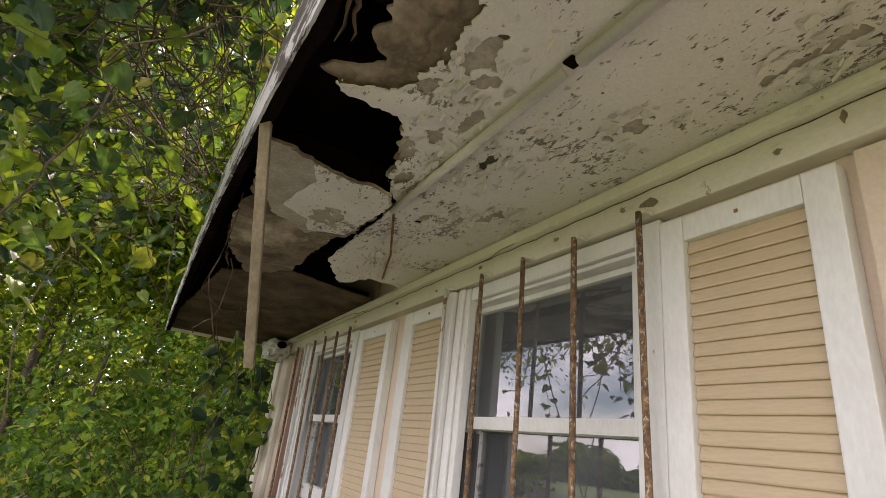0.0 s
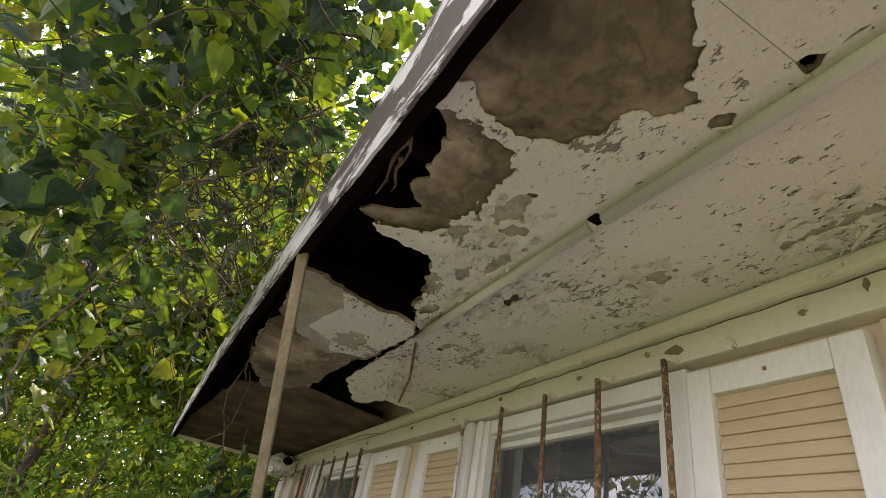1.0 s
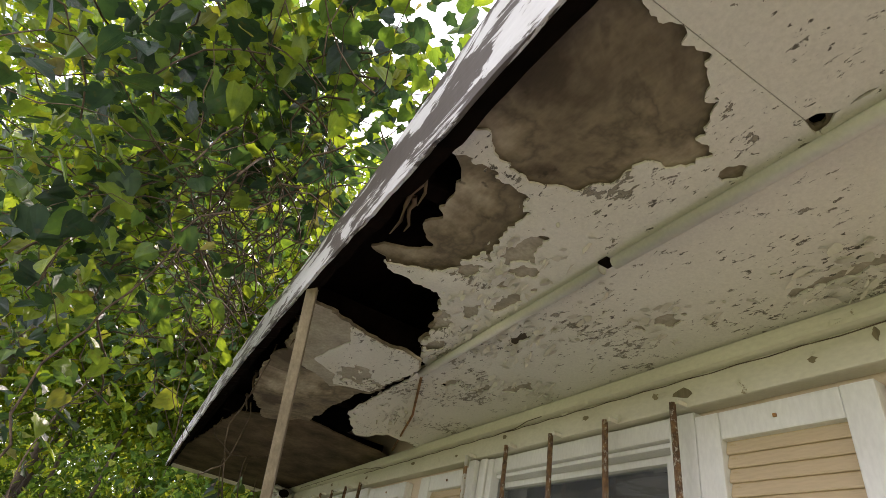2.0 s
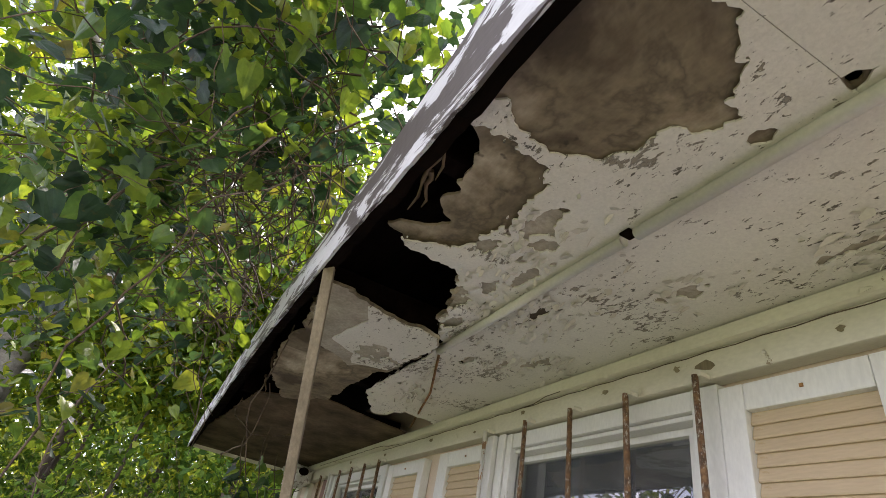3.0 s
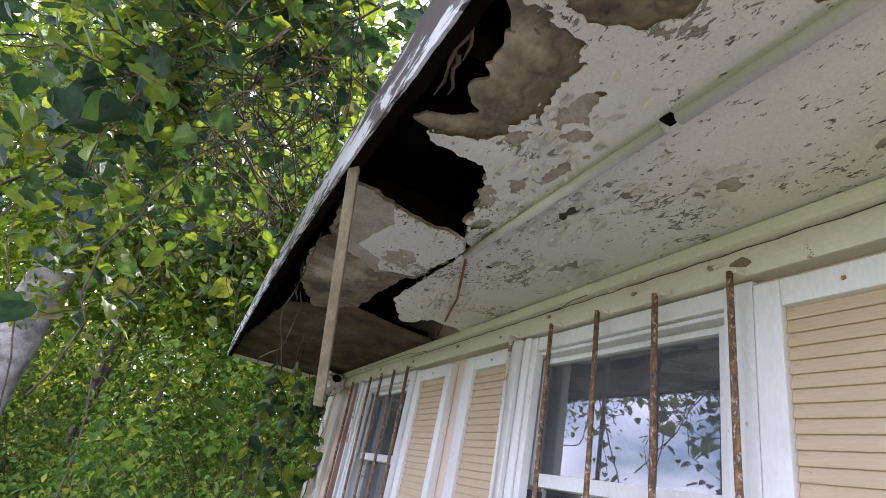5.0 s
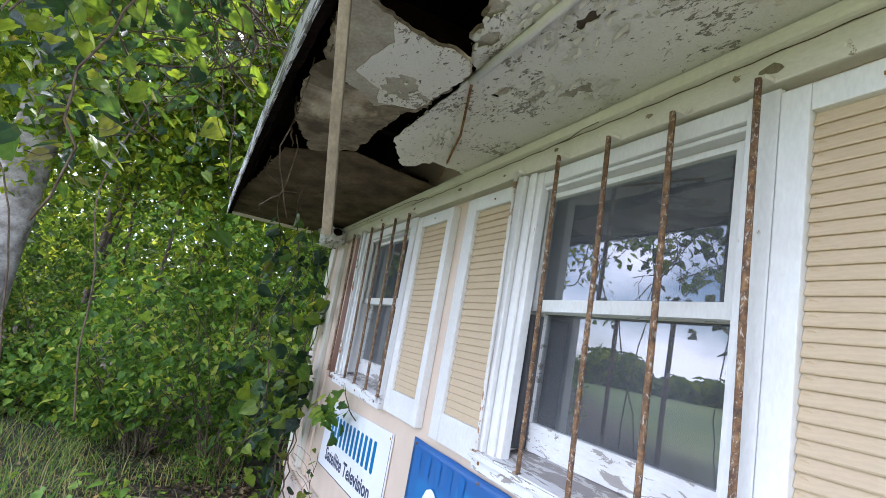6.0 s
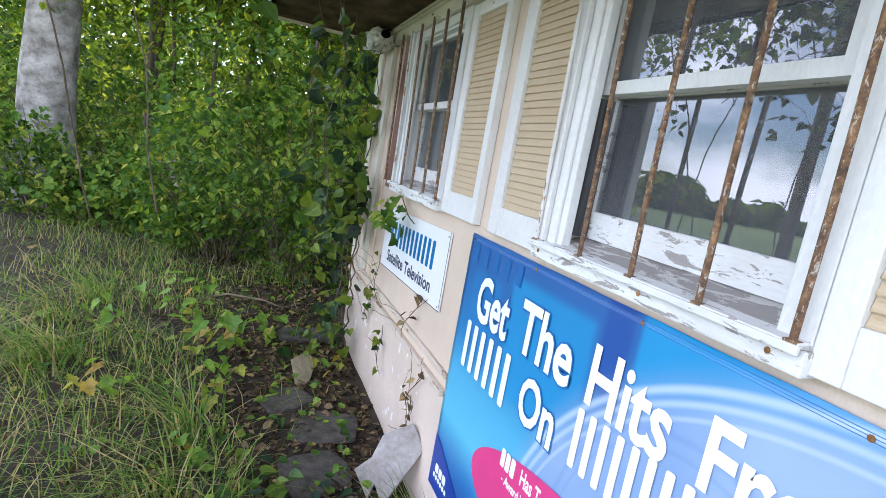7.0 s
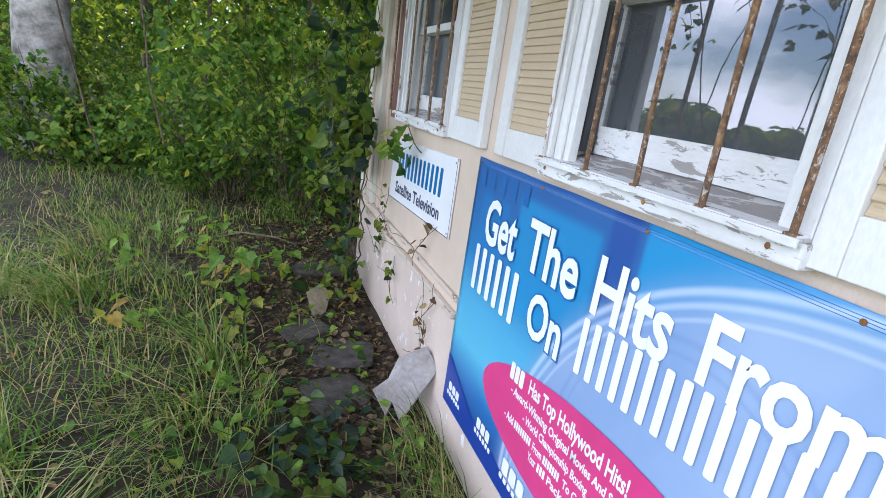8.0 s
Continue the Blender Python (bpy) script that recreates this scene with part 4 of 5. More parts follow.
def shrub(at, height, spread, count, size, label, outline=OVAL, leaf=SHRUBLEAF):
    x, y = at
    z = ground_z(x, y)
    t = thing("shrub", (x, y, z), label, "shrub", "undergrowth shrubs")
    runs, tips = [], []
    for k in range(16):
        a = float(rng.uniform(0, 6.28))
        q = wander((x + 0.1 * math.cos(a), y + 0.1 * math.sin(a), z - 0.03), (spread * math.cos(a) * 0.7, spread * math.sin(a) * 0.7, height), 9, height * float(rng.uniform(0.08, 0.14)), 0.16, 0.02)
        runs.append((q, [0.010 * (1 - 0.09 * i) for i in range(10)]))
        tips += q[2:]
    tagged(tubes("stem_thicket", runs, TWIG, t, sides=4), kind="stuff")
    tips = np.array(tips)
    clumps = tips[rng.integers(0, len(tips), 46)] + rng.normal(0, 0.20 * spread, (46, 3))
    c = clumps[rng.integers(0, 46, count)] + rng.normal(0, 0.085 * spread + 0.03, (count, 3))
    c[:, 2] = np.maximum(c[:, 2], z + 0.05)
    leaves("foliage", c, rng.uniform(0.6, 1.35, count) * size, outline, leaf, t)
    return t


def build_wood():
    tree("tree", (-3.31, 9.75), 9.0, 0.36, (0, 6.6, 4.4, 3.0), 24000, 0.14, "tall tree with a thick pale grey trunk", BARK)
    for x, y, h, r in ((0.2, 11.0, 8, 0.05), (-1.1, 12.0, 9, 0.06), (-2.0, 10.8, 7, 0.035), (-5.6, 13.0, 9, 0.12), (2.4, 10.0, 8, 0.10), (-1.5, 9.4, 8, 0.03), (-0.2, 8.3, 8.2, 0.03), (1.2, 8.4, 8, 0.05), (-4.2, 12.5, 10, 0.12), (1.5, 15.0, 10, 0.15), (-3.0, 16.0, 11, 0.16), (4.5, 13.5, 10, 0.15), (-2.6, 12.4, 12, 0.05)):
        tree("tree", (x, y), h, r, (0, h * 0.64, 2.4, 2.5), 6800, 0.135, "slender dark-stemmed tree with light green leaves", lean=(float(rng.uniform(-0.6, 0.6)), float(rng.uniform(-0.4, 0.4))))
    spots = [(0.55, 6.4, 1.9, 0.8), (-0.35, 6.9, 1.7, 0.8), (0.9, 7.6, 2.6, 1.0), (-1.05, 7.3, 1.3, 0.8), (0.0, 8.2, 2.6, 1.0), (-1.6, 8.6, 1.5, 0.9), (-2.5, 8.6, 1.3, 0.9), (-3.1, 8.9, 1.2, 0.8), (-4.6, 9.3, 1.5, 1.0), (-1.0, 9.8, 2.4, 1.1), (-2.6, 10.8, 2.2, 1.2), (1.6, 9.0, 3.0, 1.1), (-4.9, 11.4, 2.4, 1.3), (0.8, 10.8, 3.2, 1.2), (2.0, 7.0, 2.6, 0.9)]
    for k, (x, y, h, s) in enumerate(spots):
        shrub((x, y), h, s, 2300, 0.076, "dense green woodland shrub with broad leaves", LOBED if k % 2 == 0 else OVAL)
    # depth of the wood, and the far tree line round the field
    g = 900
    a = rng.uniform(radians(40), radians(117), g)
    d = rng.uniform(14, 32, g)
    hub = np.column_stack([np.cos(a) * d, 3 + np.sin(a) * d, np.abs(rng.normal(0, 1, g)) * 4.5])
    k = 38000
    c = hub[rng.integers(0, g, k)] + rng.normal(0, 0.85, (k, 3))
    ob = leaves("woodland", c, rng.uniform(0.18, 0.40, k), DIAMOND, FARLEAF)
    tagged(ob, "deep green woodland behind the clearing", "woodland", kind="stuff")
    k = 15000
    a, d = rng.uniform(radians(35), radians(116), k), rng.uniform(36, 48, k)
    c = np.column_stack([np.cos(a) * d, 3 + np.sin(a) * d, np.abs(rng.normal(0, 1, k)) * 9])
    ob = leaves("deep_woodland", c, rng.uniform(0.6, 1.2, k), DIAMOND, FARLEAF)
    tagged(ob, "dark mass of woodland far behind", "woodland", kind="stuff")
    k = 26000
    a = rng.uniform(radians(110), radians(285), k)
    d = rng.uniform(62, 78, k)
    top = 2.9 + 1.0 * np.sin(a * 17) + 0.8 * np.sin(a * 41 + 1) + 0.5 * np.sin(a * 97)
    c = np.column_stack([np.cos(a) * d, np.sin(a) * d, rng.uniform(0, 1, k) ** 0.7 * top])
    ob = leaves("far_trees", c, rng.uniform(0.7, 1.6, k), DIAMOND, FARLEAF)
    tagged(ob, "dark line of trees beyond the field", "tree line", kind="stuff")


build_wood()


def build_pole():
    t = thing("utility_pole", (-9.7, 8.9, 0), "dark weathered wooden utility pole in the field", "utility pole")
    tubes("pole", [([(-9.7, 8.9, -0.2), (-9.72, 8.9, 4), (-9.75, 8.92, 9)], [0.14, 0.125, 0.10])], DARKTRUNK, t, sides=12)
    part("crossarm", box(-10.5, -8.95, 8.78, 8.88, 8.3, 8.42, 0.01), DARKTRUNK, t)
    tubes("guy_wire", [([(-9.72, 8.9, 7.5), (-8.2, 7.2, 3.6), (-6.8, 5.6, 0.0)], 0.012)], RUST, t, sides=4)


build_pole()


def build_vines():
    t = thing("hanging_vine", (-1.3, 3.0, 2.6), "wild vine with broad dark leaves hanging off the roof", "vine")
    runs, buds = [], []
    # a tangle of bare stems along the roof edge
    for k in range(150):
        y = float(rng.normal(2.75, 0.5))
        q = wander((-0.84 - abs(float(rng.normal(0.05, 0.12))), y, 2.47 + float(rng.uniform(0, 0.35))), (float(rng.normal(-0.5, 0.6)), float(rng.normal(0, 0.8)), float(rng.normal(0.05, 0.5))), 16, 0.055, 0.30, 0.01)
        runs.append((q, float(rng.uniform(0.0010, 0.0030))))
        buds += q[6:]
    # long stems hanging and climbing outside the roof edge
    for k in range(75):
        x, y = -0.97 - abs(float(rng.normal(0.25, 0.5))), float(rng.uniform(2.0, 5.4))
        q = wander((x, y, float(rng.uniform(3.0, 4.6))), (float(rng.normal(0, 0.4)), float(rng.normal(0, 0.4)), -1), int(rng.integers(10, 24)), 0.075, 0.20, 0.03)
        q = [p for p in q if p.z > 2.05 + 0.45 * (k % 4 > 0)]
        if len(q) > 3:
            runs.append((q, float(rng.uniform(0.0010, 0.0030))))
            buds += q[1:]
    for k in range(64):
        q = wander((-0.84 - abs(float(rng.normal(0, 0.20))), float(rng.uniform(1.5, 2.7)), float(rng.uniform(2.85, 3.7))), (float(rng.normal(-0.3, 0.4)), float(rng.normal(0, 0.5)), -0.5), 9, 0.07, 0.25, 0.02)
        q = [p for p in q if p.z > 2.52]
        if len(q) > 3:
            runs.append((q, float(rng.uniform(0.0010, 0.0024))))
            buds += q
    for x, y, z, n in ((-1.55, 3.4, 3.0, 30), (-1.2, 3.9, 3.0, 26), (-1.9, 4.2, 3.2, 30), (-0.95, 4.3, 2.8, 18), (-1.4, 2.9, 2.8, 12)):
        runs.append((wander((x, y, z), (0, 0, -1), n, 0.075, 0.10, 0.05), 0.004))
    clear = []
    for q, r in runs:
        keep = []
        for p in q:
            if (p.x > -0.85 and p.z < 2.52) or (p - Vector((-0.9, 1.2, 1.75))).length < 1.10 or p.x > -0.5:
                break
            keep.append(p)
        if len(keep) > 3:
            clear.append((keep, r))
    tagged(tubes("stem_tangle", clear, TWIG, t, sides=4), kind="stuff")
    buds = np.array([b for b in buds if b[0] < -0.80 or b[2] > 2.5])
    n = 8600
    c = buds[rng.integers(0, len(buds), n)] + rng.normal(0, 0.07, (n, 3))
    ok = (c[:, 0] < -0.86) | (c[:, 2] > 2.62)
    far = np.linalg.norm(c - np.array([-0.9, 1.2, 1.75]), axis=1) > 1.15
    bare = (c[:, 0] > -1.2) & (c[:, 2] < 2.85) & (c[:, 1] > 2.3) & (c[:, 1] < 3.6) & (rng.uniform(0, 1, len(c)) < 0.85)
    c = c[ok & far & ~bare]
    k = len(c) // 2
    leaves("foliage", c[:k], rng.uniform(0.026, 0.072, k), HEART, VINELEAF, t, droop=0.5, fold=0.12, flat=0.55)
    leaves("foliage", c[k:], rng.uniform(0.024, 0.058, len(c) - k), LOBED, VINELEAF, t, droop=0.4, fold=0.12, flat=0.5)
    # a brown twig dangling inside the eave
    s = thing("dangling_twigs", (-0.7, 3.0, 2.3), "thin dry vine twigs dangling from the eave", "twig")
    runs = [(wander((-0.76, 2.6, 2.345), (0.1, 0.6, -0.4), 9, 0.06, 0.2, 0.05), 0.0025), (wander((-0.70, 3.2, 2.33), (0.2, 0.5, -0.5), 10, 0.05, 0.25, 0.02), 0.003), (wander((-0.74, 3.6, 2.34), (0.1, 0.4, -0.2), 9, 0.06, 0.3, 0.0), 0.003)]
    for run in runs:
        tubes("twig", [run], TWIG, s, sides=4)
    # leafy strands dangling from the far end of the eave
    e = thing("hanging_vine", (-0.5, 4.2, 1.6), "thin vine strands with dark leaves below the eave", "vine")
    own = np.random.default_rng(23)
    spots = []
    for x, y, z0, z1 in ((-0.50, 4.00, 2.34, 1.05), (-0.57, 4.30, 2.34, 1.35), (-0.42, 4.45, 2.34, 0.80), (-0.30, 4.70, 2.34, 1.2)):
        q = [Vector((x + 0.03 * math.sin(k * 0.8 + y), y + 0.03 * math.cos(k * 0.6 + x), z0 + (z1 - z0) * k / 16)) for k in range(17)]
        tubes("stem", [(q, 0.003)], TWIG, e, sides=4)
        spots += [p + Vector(own.normal(0, 0.035, 3)) for p in q[2:] for _ in range(2)]
    leaves("foliage", np.array(spots), own.uniform(0.035, 0.085, len(spots)), HEART, VINELEAF, e, flat=0.7)
    # vine climbing the far corner of the wall
    v = thing("climbing_vine", (-0.1, 4.75, 0.1), "leafy vine climbing the wall corner", "vine")
    runs, buds = [], []
    for y, top, lean in ((4.95, 2.25, 0.0), (5.1, 2.3, 0.02), (5.3, 2.2, -0.02), (4.80, 1.2, 0.03)):
        q = [Vector((-0.075 - 0.035 * abs(math.sin(k * 0.9 + y)), y + lean * k * 0.1 + 0.035 * math.sin(k * 0.7 + y * 5), 0.08 + (top - 0.08) * k / 22)) for k in range(23)]
        runs.append((q, [0.007 * (1 - 0.03 * k) for k in range(23)]))
        buds += q[2:]
    for k in range(18):
        b = buds[int(rng.integers(0, len(buds)))]
        q = [p for p in wander(b, (-0.6, float(rng.normal(-0.3, 0.7)), 0.1), 9, 0.05, 0.3, 0.04) if p.x < -0.05]
        if len(q) > 3:
            runs.append((q, 0.0025))
            buds += q
    tagged(tubes("stem_tangle", runs, TWIG, v, sides=5), kind="stuff")
    buds = np.array(buds)
    n = 560
    c = buds[rng.integers(0, len(buds), n)] + rng.normal(0, 0.075, (n, 3))
    c = c[(c[:, 0] < -0.085) & (c[:, 2] < 2.10)]
    c = c[(c[:, 2] > 1.0) | (rng.uniform(0, 1, len(c)) < 0.5)]
    leaves("foliage", c, rng.uniform(0.05, 0.11, len(c)), HEART, VINELEAF, v, flat=0.8)
    for y, z, m in ((4.35, 0.78, 7), (3.78, 0.76, 6), (3.55, 0.50, 6), (4.05, 0.42, 7), (3.40, 0.30, 5), (4.60, 0.55, 8)):
        tip = thing("vine_sprig", (-0.03, y, z), "small vine sprig clinging to the wall foot", "vine", "sprigs on the wall foot")
        q = [Vector((-0.036 - 0.02 * math.sin(k), y + 0.03 * k * (1 if m % 2 else -1), z - 0.12 + 0.05 * k)) for k in range(6)]
        tubes("stem", [(q, 0.002)], TWIG, tip, sides=4)
        cc = np.array([q[int(rng.integers(1, 6))] for _ in range(m)]) + rng.normal(0, 0.018, (m, 3))
        cc[:, 0] = np.minimum(cc[:, 0], -0.045)
        leaves("foliage", cc, rng.uniform(0.025, 0.055, m), HEART, VINELEAF if m > 6 else DRYLEAF, tip, flat=0.8)
        for k in range(3):
            b = q[1 + k]
            tubes("twig", [(wander(b, (-0.15, 0.6 - 0.5 * k, 0.5), 6, 0.035, 0.25), 0.0014)], TWIG, tip, sides=4)
    tuft = rng.normal(0, 1, (26, 3)) * [0.03, 0.09, 0.05] + [-0.12, 4.02, 1.24]
    tuft[:, 0] = np.minimum(tuft[:, 0], -0.07)
    sp = thing("vine_sprig", (-0.08, 4.05, 1.28), "green vine sprig hanging over the sign", "vine")
    leaves("foliage", tuft, rng.uniform(0.035, 0.08, len(tuft)), LOBED, SHRUBLEAF, sp, flat=0.8)
    tubes("stem", [(wander((-0.05, 4.1, 1.36), (-0.3, -0.3, -0.6), 6, 0.04, 0.2), 0.003)], TWIG, sp, sides=4)


build_vines()


def build_grass():
    n = 11500
    x = -0.12 - np.abs(rng.normal(0, 1.9, n))
    y = rng.uniform(1.6, 8.5, n)
    bare = (x > -0.86 - 0.14 * np.sin(y * 3.1) - 0.10 * np.clip(y - 4, 0, 2)) & (y > 2.3) & (y < 6.4)
    keep = ~bare | (rng.uniform(0, 1, n) < 0.08)
    x, y = x[keep], y[keep]
    clump = np.array([noise.noise(Vector((a * 1.6, b * 1.6, 7.0))) for a, b in zip(x, y)])
    keep = clump > -0.22
    x, y, clump = x[keep], y[keep], clump[keep]
    verts, faces = [], []
    blades = [(a, b, float(rng.uniform(0.12, 0.30)) * (1 + g), float(rng.uniform(0, 6.28)), float(rng.uniform(0.4, 1.45)), 1.0) for a, b, g in zip(x, y, clump)]
    for k in range(60):
        ta, tb = -0.75 - abs(float(rng.normal(0, 1.1))), float(rng.uniform(2.2, 6.0))
        if ta > -0.98 or (tb > 3.9 and ta > -1.45):
            continue
        lean = float(rng.uniform(0, 6.28))
        for q in range(70):
            blades.append((ta + float(rng.normal(0, 0.06)), tb + float(rng.normal(0, 0.06)), float(rng.uniform(0.25, 0.52)), lean + float(rng.normal(0, 0.9)), float(rng.uniform(0.7, 1.5)), 1.5))
    for k in range(9):
        tb = 2.55 + 0.07 * k
        for q in range(26):
            blades.append((-0.05 - abs(float(rng.normal(0, 0.10))), tb + float(rng.normal(0, 0.05)), float(rng.uniform(0.16, 0.42)), float(rng.uniform(1.6, 4.6)), float(rng.uniform(0.3, 1.2)), 0.9))
    for a, b, h, an, bend, thick in blades:
        dx, dy = math.cos(an), math.sin(an)
        z = ground_z(a, b) - 0.01
        w = float(rng.uniform(0.002, 0.0042)) * thick
        o = len(verts)
        for s in (0.0, 0.4, 0.75):
            px, py, pz = a + dx * bend * h * s * s, b + dy * bend * h * s * s, z + h * s * (1 - 0.35 * bend * s)
            verts += [(px - dy * w * (1.1 - s), py + dx * w * (1.1 - s), pz), (px + dy * w * (1.1 - s), py - dx * w * (1.1 - s), pz)]
        verts.append((a + dx * bend * h, b + dy * bend * h, z + h * (1 - 0.42 * bend)))
        faces += [(o, o + 1, o + 3, o + 2), (o + 2, o + 3, o + 5, o + 4), (o + 4, o + 5, o + 6)]
    tagged(raw("grass", verts, faces, GRASSMAT), "long unkempt green and straw-coloured grass", "grass", kind="stuff")
    n = 10500
    x, y = -0.05 - np.abs(rng.normal(0, 1, n)) * np.where(np.arange(n) % 3 == 0, 0.40, 1.3), rng.uniform(1.8, 7.5, n)
    c = np.column_stack([x, y, [ground_z(a, b) + 0.012 for a, b in zip(x, y)]])
    ob = leaves("leaf_litter", c, rng.uniform(0.02, 0.065, n), OVAL, DRYLEAF, droop=0.0, flat=0.5)
    tagged(ob, "brown fallen leaves along the wall", "leaf litter", kind="stuff")
    n = 110
    c = np.column_stack([rng.normal(-0.66, 0.14, n), rng.normal(3.15, 0.20, n), rng.uniform(0.03, 0.16, n)])
    ob = leaves("ground_ivy", c, rng.uniform(0.04, 0.08, n), HEART, VINELEAF, droop=0.1, flat=0.3)
    tagged(ob, "dark round creeper leaves by the slabs", "ground cover", kind="stuff")
    n = 520
    x, y = -0.15 - np.abs(rng.normal(0.5, 0.85, n)), rng.uniform(2.3, 6.4, n)
    c = np.column_stack([x, y, [ground_z(a, b) + float(rng.uniform(0.03, 0.17)) for a, b in zip(x, y)]])
    ob = leaves("ground_ivy", c, rng.uniform(0.018, 0.055, n), HEART, SHRUBLEAF, droop=0.1, flat=0.35)
    tagged(ob, "low green creeper leaves on the soil", "ground cover", kind="stuff")


build_grass()


# ---- signs ----
def glyphs(text, y_left, y_right, z_low, z_high, x, fat=0.024):
    """A line of letters as a bmesh, set to run from y_left (greater) to y_right on the wall, between two heights."""
    cu = bpy.data.curves.new("letters", "FONT")
    cu.body, cu.resolution_u, cu.offset = text, 3, fat
    ob = bpy.data.objects.new("letters", cu)
    scene.collection.objects.link(ob)
    bpy.context.view_layer.update()
    me = bpy.data.meshes.new_from_object(ob.evaluated_get(bpy.context.evaluated_depsgraph_get()))
    bm = bmesh.new()
    bm.from_mesh(me)
    for f in bm.faces:
        f.smooth = False
    bpy.data.objects.remove(ob)
    bpy.data.curves.remove(cu)
    bpy.data.meshes.remove(me)
    xs, ys = [v.co.x for v in bm.verts], [v.co.y for v in bm.verts]
    a, b, c, d = min(xs), max(xs), min(ys), max(ys)
    for v in bm.verts:
        u, w = (v.co.x - a) / (b - a), (v.co.y - c) / (d - c)
        v.co = (x, y_left + u * (y_right - y_left), z_low + w * (z_high - z_low))
    return bm


def bars(count, y_left, y_right, z_low, z_high, x, gap=0.28):
    """A word that stands as plain upright bars: one bmesh for each."""
    w = (y_left - y_right) / count
    for k in range(count):
        bm = bmesh.new()
        a = y_left - k * w
        b = a - w * (1 - gap)
        r = min(abs(a - b), z_high - z_low) * 0.25
        ring = []
        for cy, cz, s in ((b + r, z_low + r, 180), (a - r, z_low + r, 270), (a - r, z_high - r, 0), (b + r, z_high - r, 90)):
            for q in range(4):
                t = radians(s + q * 30)
                ring.append(bm.verts.new((x, cy + r * math.cos(t), cz + r * math.sin(t))))
        bm.faces.new(ring)
        yield thicken(bm, 0.0005)


def thicken(bm, depth=0.0006):
    """Turn a flat print into a thin raised layer."""
    for f in list(bm.faces):
        f.normal_update()
        if f.normal.x > 0:
            f.normal_flip()
    res = bmesh.ops.extrude_face_region(bm, geom=list(bm.faces))
    for v in res["geom"]:
        if isinstance(v, bmesh.types.BMVert):
            v.co.x -= depth
    return bm


def banner_print():
    """Printed vinyl: deep blue at the top corner, cyan down the side, pale lilac-blue to the other end, soft arcs of light."""
    m, n, l, b = mat("blue_vinyl_print", 0.32)
    co = n.new("ShaderNodeTexCoord")
    sep = n.new("ShaderNodeSeparateXYZ")
    l.new(co.outputs["Object"], sep.inputs["Vector"])

    def span(sock, a, c):
        r = n.new("ShaderNodeMapRange")
        r.interpolation_type = "SMOOTHSTEP"
        r.inputs["From Min"].default_value, r.inputs["From Max"].default_value = a, c
        l.new(sock, r.inputs["Value"])
        return r.outputs["Result"]

    def calc(op, p, q):
        k = n.new("ShaderNodeMath")
        k.operation = op
        for i, v in enumerate((p, q)):
            if isinstance(v, (int, float)):
                k.inputs[i].default_value = v
            else:
                l.new(v, k.inputs[i])
        return k.outputs["Value"]

    def disc(cy, cz, a, c):
        """Distance from a centre, one at the rim of an ellipse."""
        u = calc("DIVIDE", calc("SUBTRACT", sep.outputs["Y"], cy), a)
        w = calc("DIVIDE", calc("SUBTRACT", sep.outputs["Z"], cz), c)
        return calc("SQRT", calc("ADD", calc("MULTIPLY", u, u), calc("MULTIPLY", w, w)), 0.0)

    def block(y0, y1, z0, z1, soft):
        """One inside an upright rectangle with soft rims."""
        e = calc("MULTIPLY", span(sep.outputs["Y"], y0 - soft, y0 + soft), span(sep.outputs["Y"], y1 + soft, y1 - soft))
        f = calc("MULTIPLY", span(sep.outputs["Z"], z0 - soft, z0 + soft), span(sep.outputs["Z"], z1 + soft, z1 - soft))
        return calc("MULTIPLY", e, f)

    wob = noise_tex(n, l, 2.4, 3, 0.5)
    zz = span(sep.outputs["Z"], 0.2, 1.32)
    body = ramp(n, l, zz, [(0.0, (0.016, 0.05, 0.24)), (0.10, (0.03, 0.15, 0.40)), (0.26, (0.13, 0.48, 0.66)), (0.50, (0.10, 0.40, 0.62)), (0.74, (0.035, 0.20, 0.45)), (1.0, (0.035, 0.12, 0.34))])
    # brighter panes and deep blue bars between them
    body = mix(n, l, calc("MULTIPLY", block(2.36, 2.80, 0.86, 1.245, 0.02), 0.75), body, (0.032, 0.27, 0.54))
    body = mix(n, l, calc("MULTIPLY", block(2.87, 3.10, 0.86, 1.195, 0.02), 0.55), body, (0.030, 0.20, 0.48))
    body = mix(n, l, calc("MULTIPLY", block(1.70, 2.21, 0.95, 1.35, 0.012), 0.85), body, (0.030, 0.29, 0.57))
    body = mix(n, l, calc("MULTIPLY", block(2.235, 2.335, 1.08, 1.35, 0.014), 0.75), body, (0.024, 0.07, 0.29))
    # the pale globe with rings of light round its rim
    rim = disc(1.62, 0.36, 1.02, 0.965)
    pale = ramp(n, l, wob, [(0.3, (0.20, 0.32, 0.55)), (0.7, (0.33, 0.44, 0.63))])
    body = mix(n, l, span(rim, 1.06, 0.90), body, pale)
    for r0, wide, amount in ((0.985, 0.010, 0.55), (0.955, 0.008, 0.45), (0.925, 0.006, 0.35)):
        d = calc("ABSOLUTE", calc("SUBTRACT", rim, r0), 0.0)
        body = mix(n, l, calc("MULTIPLY", span(d, wide * 1.6, 0.0), amount), body, (0.66, 0.74, 0.86))
    inner = disc(1.98, 0.62, 0.42, 0.50)
    for r0, wide, amount in ((1.0, 0.03, 0.35), (0.93, 0.02, 0.30)):
        d = calc("ABSOLUTE", calc("SUBTRACT", inner, r0), 0.0)
        body = mix(n, l, calc("MULTIPLY", span(d, wide, 0.0), amount), body, (0.16, 0.26, 0.50))
    l.new(body, b.inputs["Base Color"])
